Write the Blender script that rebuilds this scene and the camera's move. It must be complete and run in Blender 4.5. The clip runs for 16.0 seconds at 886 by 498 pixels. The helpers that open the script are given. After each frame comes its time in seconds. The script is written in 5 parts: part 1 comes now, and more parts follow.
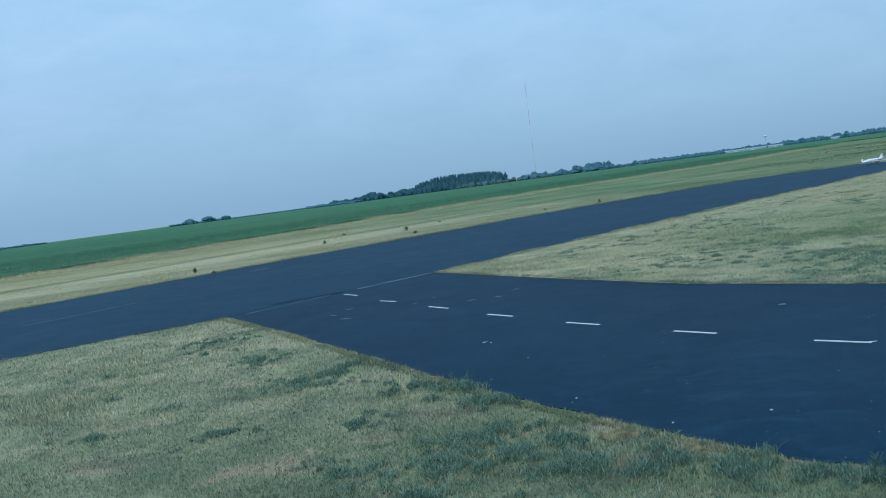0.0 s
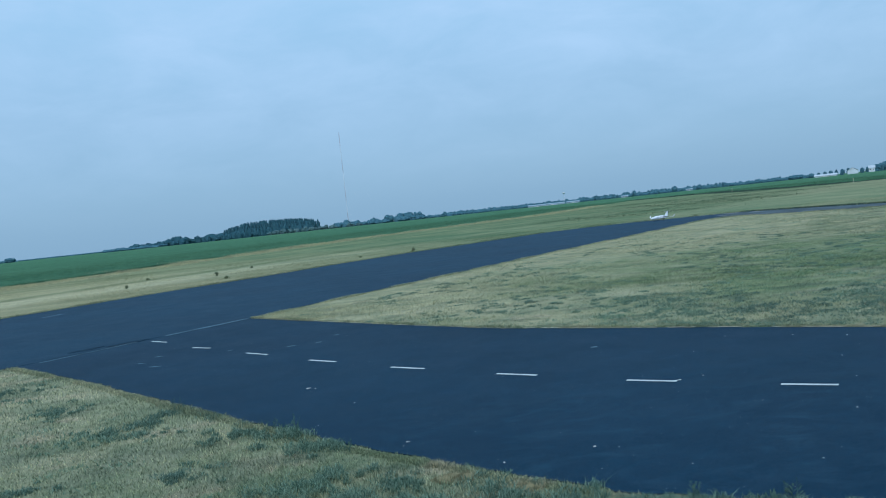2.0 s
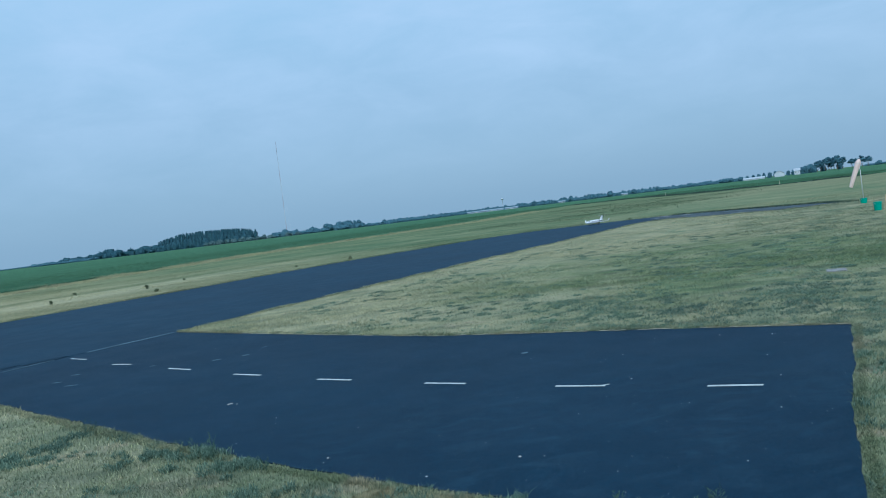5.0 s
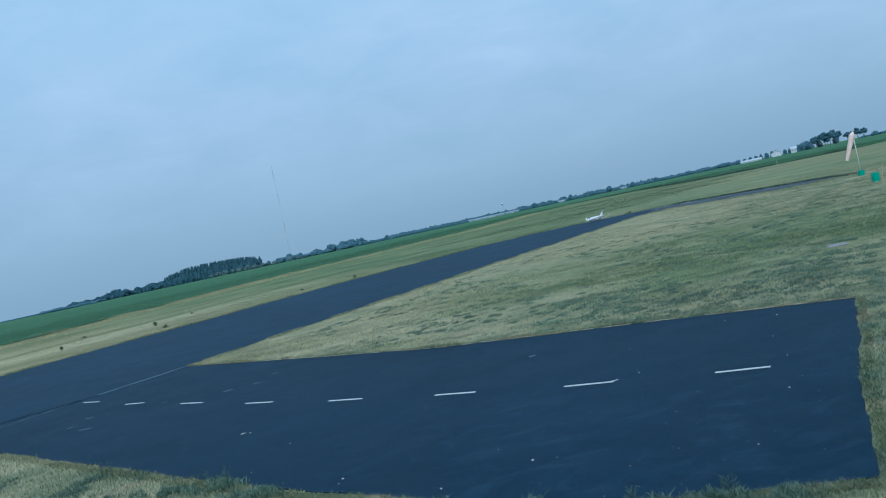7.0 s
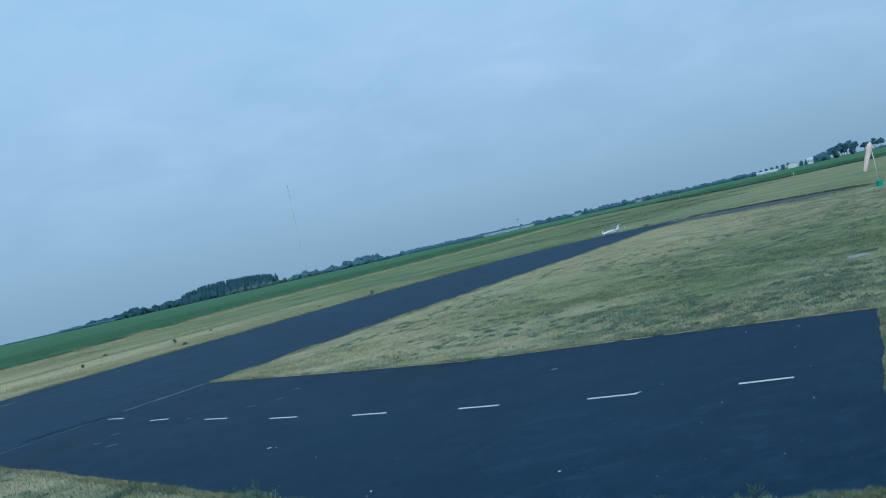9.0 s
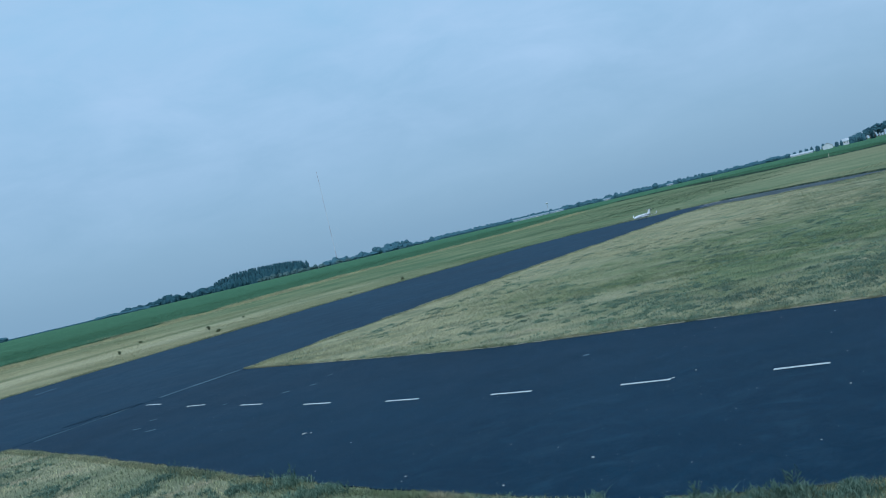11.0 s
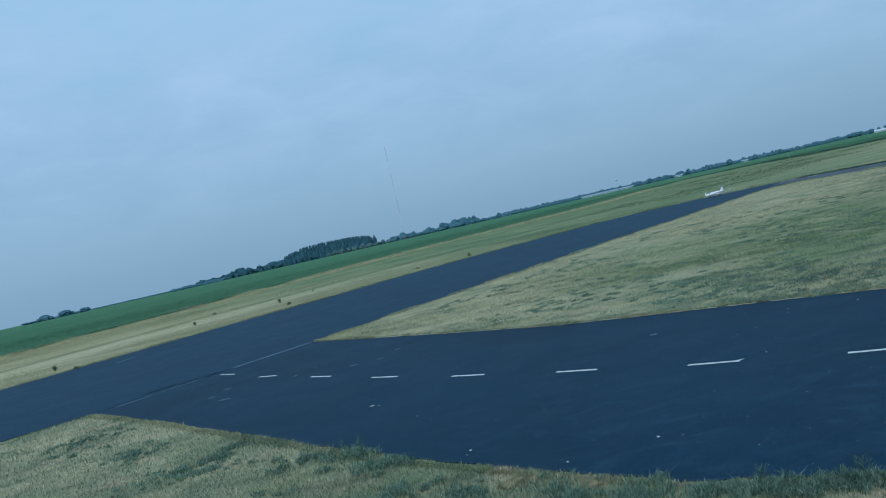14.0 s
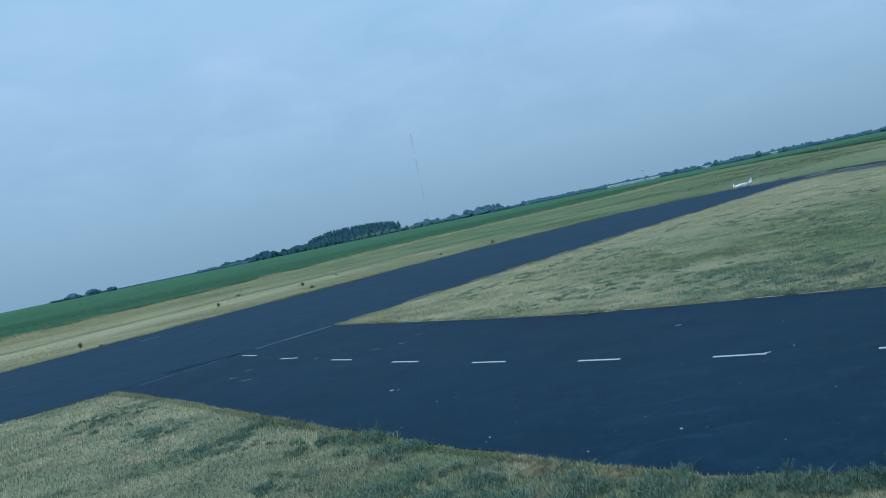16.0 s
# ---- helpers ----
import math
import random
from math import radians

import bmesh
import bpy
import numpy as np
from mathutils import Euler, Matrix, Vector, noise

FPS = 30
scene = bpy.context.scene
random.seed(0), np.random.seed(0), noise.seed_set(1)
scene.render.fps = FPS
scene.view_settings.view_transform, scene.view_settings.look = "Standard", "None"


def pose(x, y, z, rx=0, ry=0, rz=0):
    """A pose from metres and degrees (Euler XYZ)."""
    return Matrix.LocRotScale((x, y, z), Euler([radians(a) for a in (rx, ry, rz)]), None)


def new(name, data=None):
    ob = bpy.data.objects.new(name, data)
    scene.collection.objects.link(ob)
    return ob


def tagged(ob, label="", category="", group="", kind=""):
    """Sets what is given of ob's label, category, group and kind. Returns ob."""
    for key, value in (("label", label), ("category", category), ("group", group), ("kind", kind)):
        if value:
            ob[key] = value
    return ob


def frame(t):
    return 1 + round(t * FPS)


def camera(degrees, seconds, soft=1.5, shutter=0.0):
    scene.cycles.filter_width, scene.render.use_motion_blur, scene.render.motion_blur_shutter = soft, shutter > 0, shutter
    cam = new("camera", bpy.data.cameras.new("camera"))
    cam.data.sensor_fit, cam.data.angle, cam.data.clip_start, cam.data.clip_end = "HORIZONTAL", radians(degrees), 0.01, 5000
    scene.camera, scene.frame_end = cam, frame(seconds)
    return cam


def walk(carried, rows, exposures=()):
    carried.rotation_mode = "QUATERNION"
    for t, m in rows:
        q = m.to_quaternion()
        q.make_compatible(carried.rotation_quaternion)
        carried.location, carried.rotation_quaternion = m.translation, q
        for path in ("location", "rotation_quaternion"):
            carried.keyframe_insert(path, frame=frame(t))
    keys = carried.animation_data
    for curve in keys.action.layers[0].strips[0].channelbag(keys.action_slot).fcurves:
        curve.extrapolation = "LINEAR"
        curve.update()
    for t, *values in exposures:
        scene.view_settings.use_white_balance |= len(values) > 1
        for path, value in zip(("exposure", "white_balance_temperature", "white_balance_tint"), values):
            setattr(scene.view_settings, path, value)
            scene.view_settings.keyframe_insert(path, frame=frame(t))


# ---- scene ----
from mathutils.geometry import delaunay_2d_cdt

cam = camera(56.0, 16.0, soft=1.0)
# seconds, x, y, z of the eye, then yaw, pitch and roll
ROWS = [
    (0.0, 0.021, -0.112, 1.744, 0.28, -4.04, -7.57),
    (0.5, 0.034, 0.241, 1.679, -6.61, -3.22, -8.40),
    (1.0, -0.120, -0.004, 1.702, -12.41, -2.47, -7.08),
    (1.5, -0.138, -0.033, 1.703, -13.31, -2.66, -6.49),
    (2.0, -0.139, -0.030, 1.709, -12.93, -2.29, -6.05),
    (2.5, -0.127, -0.067, 1.708, -13.56, -2.02, -6.58),
    (3.0, -0.074, -0.178, 1.728, -17.18, -1.71, -8.00),
    (5.5, 0.069, 0.177, 1.668, -16.88, -2.29, -6.74),
    (6.0, 0.051, 0.140, 1.682, -16.12, -2.19, -7.28),
    (6.5, 0.044, 0.078, 1.693, -15.17, -1.89, -9.89),
    (7.0, 0.124, 0.092, 1.671, -16.89, -1.50, -12.16),
    (7.5, 0.089, 0.032, 1.685, -16.23, -0.91, -11.79),
    (8.0, 0.066, 0.033, 1.679, -15.91, -1.66, -12.28),
    (8.5, 0.086, 0.078, 1.673, -16.94, -0.87, -12.44),
    (9.0, 0.030, 0.018, 1.683, -16.09, -0.25, -12.75),
    (9.5, 0.028, 0.027, 1.689, -15.52, -0.61, -12.23),
    (12.0, -0.022, -0.046, 1.706, -12.79, -0.88, -13.71),
    (12.5, -0.032, -0.072, 1.710, -11.80, -1.09, -13.09),
    (13.0, -0.032, -0.092, 1.718, -10.84, -1.02, -13.27),
    (13.5, -0.011, -0.041, 1.706, -10.20, -1.00, -12.85),
    (14.0, -0.005, -0.066, 1.715, -9.05, -1.33, -12.79),
    (14.5, 0.019, -0.035, 1.703, -8.26, -1.07, -12.84),
    (15.0, 0.013, -0.099, 1.722, -7.77, -1.19, -12.77),
    (15.5, 0.014, -0.059, 1.714, -7.40, -1.48, -12.43),
    (16.0, 0.009, 0.017, 1.691, -7.28, -1.87, -11.69),
]
walk(cam, [(t, pose(x, y, z, 90 + pitch, 0, yaw) @ pose(0, 0, 0, 0, 0, roll)) for t, x, y, z, yaw, pitch, roll in ROWS],
     exposures=[(0.0, 0.06, 5350, 6), (3.0, 0.03, 5350, 6), (5.5, 0.0, 5350, 6), (8.5, -0.09, 5350, 6), (9.5, -0.10, 5350, 6), (12.0, -0.09, 5350, 6), (12.5, -0.14, 5350, 6), (14.5, -0.15, 5350, 6), (16.0, -0.10, 5350, 6)])

# ---- world and sun ----
SUN_EL, SUN_AZ = 40.0, 205.0
world = bpy.data.worlds.new("sky")
scene.world = world
world.use_nodes = True
wt = world.node_tree
wt.nodes.clear()


def node(tree, kind, **values):
    n = tree.nodes.new(kind)
    for k, v in values.items():
        if k in n.inputs:
            n.inputs[k].default_value = v
    return n


def ramp(tree, stops, source=None):
    n = tree.nodes.new("ShaderNodeValToRGB")
    e = n.color_ramp.elements
    while len(e) < len(stops):
        e.new(0.5)
    for el, (p, c) in zip(e, stops):
        el.position = p
        el.color = (*c, 1.0) if len(c) == 3 else c
    if source is not None:
        tree.links.new(source, n.inputs[0])
    return n


def mix(tree, fac, a, b, mode="MIX"):
    n = tree.nodes.new("ShaderNodeMix")
    n.data_type, n.blend_type = "RGBA", mode
    for sock, v in ((n.inputs[0], fac), (n.inputs[6], a), (n.inputs[7], b)):
        if isinstance(v, bpy.types.NodeSocket):
            tree.links.new(v, sock)
        elif isinstance(v, (int, float)):
            sock.default_value = v
        else:
            sock.default_value = (*v, 1.0)
    return n.outputs[2]


def math_node(tree, op, a, b=None):
    n = tree.nodes.new("ShaderNodeMath")
    n.operation = op
    for i, v in enumerate((a, b)):
        if v is None:
            continue
        if isinstance(v, bpy.types.NodeSocket):
            tree.links.new(v, n.inputs[i])
        else:
            n.inputs[i].default_value = v
    return n.outputs[0]


sky = wt.nodes.new("ShaderNodeTexSky")
sky.sky_type, sky.sun_disc = "NISHITA", False
sky.sun_elevation, sky.sun_rotation = radians(SUN_EL), radians(SUN_AZ)
sky.air_density, sky.dust_density, sky.ozone_density = 1.0, 3.0, 2.0
tc = wt.nodes.new("ShaderNodeTexCoord")
sep = wt.nodes.new("ShaderNodeSeparateXYZ")
wt.links.new(tc.outputs["Generated"], sep.inputs[0])
veil = ramp(wt, [(0.0, (0.316, 0.446, 0.544)), (0.05, (0.330, 0.467, 0.568)), (0.14, (0.389, 0.530, 0.640)), (0.3, (0.445, 0.632, 0.762)), (1.0, (0.426, 0.62, 0.79))], sep.outputs[2])
# thin, drawn-out veils of high cloud
mp = wt.nodes.new("ShaderNodeMapping")
mp.inputs["Scale"].default_value = (1.0, 1.0, 2.6)
mp.inputs["Rotation"].default_value = (0.06, 0.16, 0.5)
wt.links.new(tc.outputs["Generated"], mp.inputs[0])
cn = node(wt, "ShaderNodeTexNoise", Scale=6.5, Detail=9.0, Roughness=0.60, Distortion=0.35)
wt.links.new(mp.outputs[0], cn.inputs["Vector"])
cf = ramp(wt, [(0.34, (0, 0, 0)), (0.76, (1, 1, 1))], cn.outputs[0])
rise = ramp(wt, [(0.02, (0, 0, 0)), (0.2, (1, 1, 1))], sep.outputs[2])
cfac = math_node(wt, "MULTIPLY", cf.outputs[0], rise.outputs[0])
cfac = math_node(wt, "MULTIPLY", cfac, 0.75)
hazy = mix(wt, cfac, veil.outputs[0], (0.555, 0.68, 0.80))
nish = mix(wt, 1.0, sky.outputs[0], (0.12, 0.12, 0.12), "MULTIPLY")
bg = wt.nodes.new("ShaderNodeBackground")
wt.links.new(mix(wt, 0.88, nish, hazy), bg.inputs[0])
bg.inputs[1].default_value = 1.0
wt.links.new(bg.outputs[0], wt.nodes.new("ShaderNodeOutputWorld").inputs[0])

sun = new("sun", bpy.data.lights.new("sun", "SUN"))
sun.data.energy, sun.data.angle, sun.data.color = 2.3, radians(14), (1.0, 0.97, 0.91)
sun.rotation_euler = Euler((radians(90 - SUN_EL), 0, radians(180 - SUN_AZ)))


# ---- materials ----
def material(name, rough=0.8, spec=0.3, metal=0.0):
    m = bpy.data.materials.new(name)
    m.use_nodes = True
    t = m.node_tree
    b = t.nodes["Principled BSDF"]
    b.inputs["Roughness"].default_value = rough
    b.inputs["Specular IOR Level"].default_value = spec
    b.inputs["Metallic"].default_value = metal
    return m, t, b


def noise_of(t, scale, detail=4.0, rough=0.55, stretch=None, dist=0.0, turn=0.0):
    g = t.nodes.new("ShaderNodeNewGeometry")
    m = t.nodes.new("ShaderNodeMapping")
    m.inputs["Scale"].default_value = stretch or (1, 1, 1)
    m.inputs["Rotation"].default_value = (0, 0, turn)
    t.links.new(g.outputs["Position"], m.inputs[0])
    n = node(t, "ShaderNodeTexNoise", Scale=scale, Detail=detail, Roughness=rough, Distortion=dist)
    t.links.new(m.outputs[0], n.inputs["Vector"])
    return n.outputs[0]


def bump(t, b, height, strength, distance):
    n = node(t, "ShaderNodeBump", Strength=strength, Distance=distance)
    t.links.new(height, n.inputs["Height"])
    t.links.new(n.outputs[0], b.inputs["Normal"])


def plain(name, colour, rough=0.6, spec=0.3, metal=0.0, vary=0.18, scale=6.0):
    """A painted or natural surface with a little mottling and grain."""
    m, t, b = material(name, rough, spec, metal)
    dark = tuple(c * (1 - vary) for c in colour)
    lite = tuple(min(1, c * (1 + vary)) for c in colour)
    big = ramp(t, [(0.3, dark), (0.7, lite)], noise_of(t, scale, 5, 0.6))
    t.links.new(big.outputs[0], b.inputs["Base Color"])
    bump(t, b, noise_of(t, scale * 12, 3), 0.15, 0.002)
    return m


# the runway's own axes: along it and across it, from the inner corner of the grass
RX, RY, CX0, CY0 = 0.721, 0.693, -0.29, 17.86


def across(t):
    g = t.nodes.new("ShaderNodeNewGeometry")
    s = t.nodes.new("ShaderNodeSeparateXYZ")
    t.links.new(g.outputs["Position"], s.inputs[0])
    a = math_node(t, "MULTIPLY", math_node(t, "SUBTRACT", s.outputs[0], CX0), -RY)
    b = math_node(t, "MULTIPLY", math_node(t, "SUBTRACT", s.outputs[1], CY0), RX)
    c = math_node(t, "MULTIPLY", math_node(t, "SUBTRACT", s.outputs[0], CX0), RX)
    d = math_node(t, "MULTIPLY", math_node(t, "SUBTRACT", s.outputs[1], CY0), RY)
    return math_node(t, "ADD", a, b), math_node(t, "ADD", c, d)


def distance_to(t, x, y):
    g = t.nodes.new("ShaderNodeNewGeometry")
    d = t.nodes.new("ShaderNodeVectorMath")
    d.operation = "DISTANCE"
    t.links.new(g.outputs["Position"], d.inputs[0])
    d.inputs[1].default_value = (x, y, 0.0)
    return d.outputs["Value"]


DRY, DRY2, GREEN, GREEN2, TAN = (0.435, 0.376, 0.224), (0.350, 0.308, 0.178), (0.190, 0.212, 0.112), (0.128, 0.165, 0.100), (0.36, 0.31, 0.17)


def meadow_colour(t):
    """Dry and green turf in patches, in strips along the runway beyond it, greener further along."""
    v, u = across(t)
    turn = math.atan2(RY, RX)
    patch = ramp(t, [(0.42, (0, 0, 0)), (0.58, (1, 1, 1))], noise_of(t, 0.42, 7, 0.66))
    fine = ramp(t, [(0.40, (0, 0, 0)), (0.62, (1, 1, 1))], noise_of(t, 2.2, 6, 0.65))
    tuft = ramp(t, [(0.46, (0, 0, 0)), (0.60, (1, 1, 1))], noise_of(t, 7.5, 5, 0.6))
    base = mix(t, fine.outputs[0], DRY, DRY2)
    base = mix(t, math_node(t, "MULTIPLY", tuft.outputs[0], 0.45), base, (0.15, 0.175, 0.11))
    base = mix(t, math_node(t, "MULTIPLY", patch.outputs[0], 0.62), base, GREEN)
    lush = ramp(t, [(0.0, (1, 1, 1)), (0.33, (1, 1, 1)), (0.45, (0, 0, 0))], math_node(t, "DIVIDE", math_node(t, "ADD", u, 12.0), 24.0))
    deep = ramp(t, [(0.28, (1, 1, 1)), (0.72, (0, 0, 0))], math_node(t, "DIVIDE", math_node(t, "ADD", v, 14.0), 14.0))
    bare = ramp(t, [(0.56, (0, 0, 0)), (0.63, (1, 1, 1))], noise_of(t, 1.5, 6, 0.66))
    base = mix(t, math_node(t, "MULTIPLY", bare.outputs[0], 0.75), base, (0.335, 0.275, 0.190))
    base = mix(t, math_node(t, "MULTIPLY", lush.outputs[0], 0.46), base, (0.208, 0.228, 0.142))
    base = mix(t, math_node(t, "MULTIPLY", math_node(t, "MULTIPLY", deep.outputs[0], ramp(t, [(0.36, (0.35, 0.35, 0.35)), (0.58, (1, 1, 1))], noise_of(t, 0.8, 5, 0.6)).outputs[0]), 0.32), base, (0.150, 0.195, 0.118))
    base = mix(t, math_node(t, "MULTIPLY", math_node(t, "MULTIPLY", deep.outputs[0], lush.outputs[0]), 0.55), base, (0.160, 0.190, 0.104))
    # brown bare spots and matted dry patches in the closer turf
    spots = ramp(t, [(0.55, (0, 0, 0)), (0.64, (1, 1, 1))], noise_of(t, 1.35, 4, 0.58, (1, 1.25, 1), 0.2, 0.9))
    base = mix(t, math_node(t, "MULTIPLY", math_node(t, "MULTIPLY", spots.outputs[0], lush.outputs[0]), 0.72), base, (0.350, 0.275, 0.185))
    matted = ramp(t, [(0.52, (0, 0, 0)), (0.66, (1, 1, 1))], noise_of(t, 0.75, 4, 0.55, (1, 1.2, 1), 0.2, 0.2))
    base = mix(t, math_node(t, "MULTIPLY", math_node(t, "MULTIPLY", matted.outputs[0], lush.outputs[0]), 0.42), base, (0.440, 0.375, 0.230))
    clump = ramp(t, [(0.48, (0, 0, 0)), (0.62, (1, 1, 1))], noise_of(t, 1.1, 5, 0.6, (1, 1, 1)))
    base = mix(t, math_node(t, "MULTIPLY", clump.outputs[0], 0.72), base, GREEN2)
    wobble = math_node(t, "MULTIPLY", math_node(t, "SUBTRACT", noise_of(t, 0.10, 5, 0.6), 0.5), 4.0)
    vv = math_node(t, "DIVIDE", math_node(t, "ADD", v, wobble), 60.0)
    strip = ramp(t, [(0.0, (0.31, 0.29, 0.165)), (0.27, (0.33, 0.305, 0.18)), (0.31, (0.45, 0.405, 0.255)), (0.36, (0.44, 0.395, 0.245)), (0.385, (0.23, 0.235, 0.13)), (0.41, (0.38, 0.345, 0.205)), (0.47, (0.37, 0.335, 0.19)), (0.53, (0.29, 0.275, 0.155)), (0.62, (0.34, 0.31, 0.175)), (0.68, TAN), (1.0, (0.31, 0.28, 0.155))], vv)
    grain = ramp(t, [(0.35, (0.78, 0.80, 0.78)), (0.65, (1.08, 1.06, 1.05))], noise_of(t, 0.5, 6, 0.65, (0.12, 1, 1), 0.0, -turn))
    strip_c = mix(t, 1.0, strip.outputs[0], grain.outputs[0], "MULTIPLY")
    greener = ramp(t, [(0.14, (0, 0, 0)), (0.46, (1, 1, 1))], math_node(t, "DIVIDE", math_node(t, "ADD", u, wobble), 80.0))
    strip_c = mix(t, math_node(t, "MULTIPLY", greener.outputs[0], 0.90), strip_c, mix(t, ramp(t, [(0.38, (0, 0, 0)), (0.62, (1, 1, 1))], noise_of(t, 0.11, 8, 0.72)).outputs[0], (0.112, 0.172, 0.092), (0.215, 0.236, 0.128)))
    mottle = ramp(t, [(0.36, (0.66, 0.74, 0.72)), (0.52, (0.96, 0.97, 0.96)), (0.68, (1.16, 1.10, 1.08))], noise_of(t, 0.30, 7, 0.70, (0.7, 1, 1), 0.2, -turn))
    strip_c = mix(t, greener.outputs[0], strip_c, mix(t, 1.0, strip_c, mottle.outputs[0], "MULTIPLY"))
    side = ramp(t, [(0.10, (0, 0, 0)), (0.14, (1, 1, 1))], math_node(t, "DIVIDE", v, 60.0))
    # a lush hollow in the turf between runway and taxiway
    mott = noise_of(t, 0.55, 6, 0.66)
    hollow = ramp(t, [(0.0, (1, 1, 1)), (0.42, (1, 1, 1)), (0.80, (0, 0, 0))], math_node(t, "ADD", math_node(t, "DIVIDE", distance_to(t, 10.7, 16.7), 9.0), math_node(t, "MULTIPLY", math_node(t, "SUBTRACT", mott, 0.5), 1.6)))
    base = mix(t, math_node(t, "MULTIPLY", hollow.outputs[0], 0.85), base, mix(t, ramp(t, [(0.40, (0, 0, 0)), (0.60, (1, 1, 1))], noise_of(t, 2.6, 6, 0.66)).outputs[0], (0.105, 0.160, 0.080), (0.205, 0.235, 0.120)))
    # old dark thatch showing in short streaks
    streak = ramp(t, [(0.52, (0, 0, 0)), (0.64, (1, 1, 1))], noise_of(t, 1.5, 3.5, 0.52, (0.75, 1.2, 1), 0.4, -0.35))
    base = mix(t, math_node(t, "MULTIPLY", streak.outputs[0], 0.72), base, (0.105, 0.128, 0.084))
    pale = ramp(t, [(0.50, (0, 0, 0)), (0.64, (1, 1, 1))], noise_of(t, 1.0, 3.5, 0.52, (0.85, 1.05, 1), 0.3, -0.5))
    base = mix(t, math_node(t, "MULTIPLY", pale.outputs[0], 0.30), base, (0.41, 0.38, 0.245))
    # bleached turf beside the runway
    shore = ramp(t, [(0.0, (0, 0, 0)), (0.30, (0, 0, 0)), (0.62, (1, 1, 1)), (1.0, (1, 1, 1))], math_node(t, "ADD", math_node(t, "DIVIDE", math_node(t, "ADD", v, 13.0), 13.0), math_node(t, "MULTIPLY", math_node(t, "SUBTRACT", mott, 0.5), 1.4)))
    inner = ramp(t, [(0.42, (0.55, 0.55, 0.55)), (0.52, (1, 1, 1))], math_node(t, "DIVIDE", math_node(t, "ADD", u, 12.0), 24.0))
    base = mix(t, math_node(t, "MULTIPLY", math_node(t, "MULTIPLY", shore.outputs[0], inner.outputs[0]), 0.34), base, (0.445, 0.405, 0.250))
    # rougher green and brown sward further along
    away = ramp(t, [(0.40, (0, 0, 0)), (0.55, (1, 1, 1))], math_node(t, "DIVIDE", math_node(t, "ADD", u, wobble), 80.0))
    rough = mix(t, ramp(t, [(0.38, (0, 0, 0)), (0.62, (1, 1, 1))], noise_of(t, 0.13, 7, 0.68, (1, 1, 1), 0.3)).outputs[0], (0.125, 0.182, 0.098), (0.245, 0.250, 0.140))
    base = mix(t, math_node(t, "MULTIPLY", away.outputs[0], 0.85), base, rough)
    brown = ramp(t, [(0.0, (1, 1, 1)), (0.45, (1, 1, 1)), (0.9, (0, 0, 0))], math_node(t, "ADD", math_node(t, "DIVIDE", distance_to(t, 95.2, 89.5), 60.0), math_node(t, "MULTIPLY", math_node(t, "SUBTRACT", noise_of(t, 0.08, 6, 0.68), 0.5), 1.6)))
    both = mix(t, side.outputs[0], base, strip_c)
    both = mix(t, math_node(t, "MULTIPLY", brown.outputs[0], 0.32), both, (0.27, 0.24, 0.14))
    return mix(t, 1.0, both, (1.02, 1.06, 1.13), "MULTIPLY")


def make_ground():
    m, t, b = material("turf", 1.0, 0.0)
    col = meadow_colour(t)
    speck = ramp(t, [(0.30, (0.70, 0.72, 0.70)), (0.70, (1.15, 1.13, 1.08))], noise_of(t, 26.0, 5, 0.7))
    t.links.new(mix(t, 1.0, col, speck.outputs[0], "MULTIPLY"), b.inputs["Base Color"])
    bump(t, b, noise_of(t, 18.0, 6, 0.7), 0.8, 0.03)
    return m


def thin(t, b, colour, share):
    """Light shines through thin leaves: part of it comes out on the other side."""
    tr = t.nodes.new("ShaderNodeBsdfTranslucent")
    t.links.new(colour, tr.inputs["Color"])
    m = t.nodes.new("ShaderNodeMixShader")
    m.inputs[0].default_value = share
    t.links.new(b.outputs[0], m.inputs[1])
    t.links.new(tr.outputs[0], m.inputs[2])
    t.links.new(m.outputs[0], t.nodes["Material Output"].inputs[0])


NEAR_BLADE = [(0.0, (0.38, 0.46, 0.41)), (0.45, (0.98, 1.03, 0.99)), (0.85, (1.54, 1.53, 1.46)), (1.0, (2.25, 2.16, 1.98))]
MOWN_BLADE = [(0.0, (0.82, 0.86, 0.80)), (0.5, (1.12, 1.13, 1.08)), (0.9, (1.38, 1.35, 1.28)), (1.0, (1.70, 1.64, 1.50))]


def make_blade(name, tint, spread):
    m, t, b = material(name, 0.9, 0.05)
    g = t.nodes.new("ShaderNodeNewGeometry")
    col = meadow_colour(t)
    each = ramp(t, spread, g.outputs["Random Per Island"])
    col = mix(t, 1.0, col, each.outputs[0], "MULTIPLY")
    col = mix(t, 1.0, col, tint, "MULTIPLY")
    t.links.new(col, b.inputs["Base Color"])
    thin(t, b, col, 0.5)
    return m


def make_leaf(name, dark, lite, rough=0.85, through_light=0.0):
    m, t, b = material(name, rough, 0.08)
    g = t.nodes.new("ShaderNodeNewGeometry")
    each = ramp(t, [(0.0, dark), (1.0, lite)], g.outputs["Random Per Island"])
    big = ramp(t, [(0.3, (0.7, 0.72, 0.75)), (0.7, (1.2, 1.2, 1.1))], noise_of(t, 0.35, 3))
    col = mix(t, 1.0, each.outputs[0], big.outputs[0], "MULTIPLY")
    t.links.new(col, b.inputs["Base Color"])
    if through_light:
        thin(t, b, col, through_light)
    return m


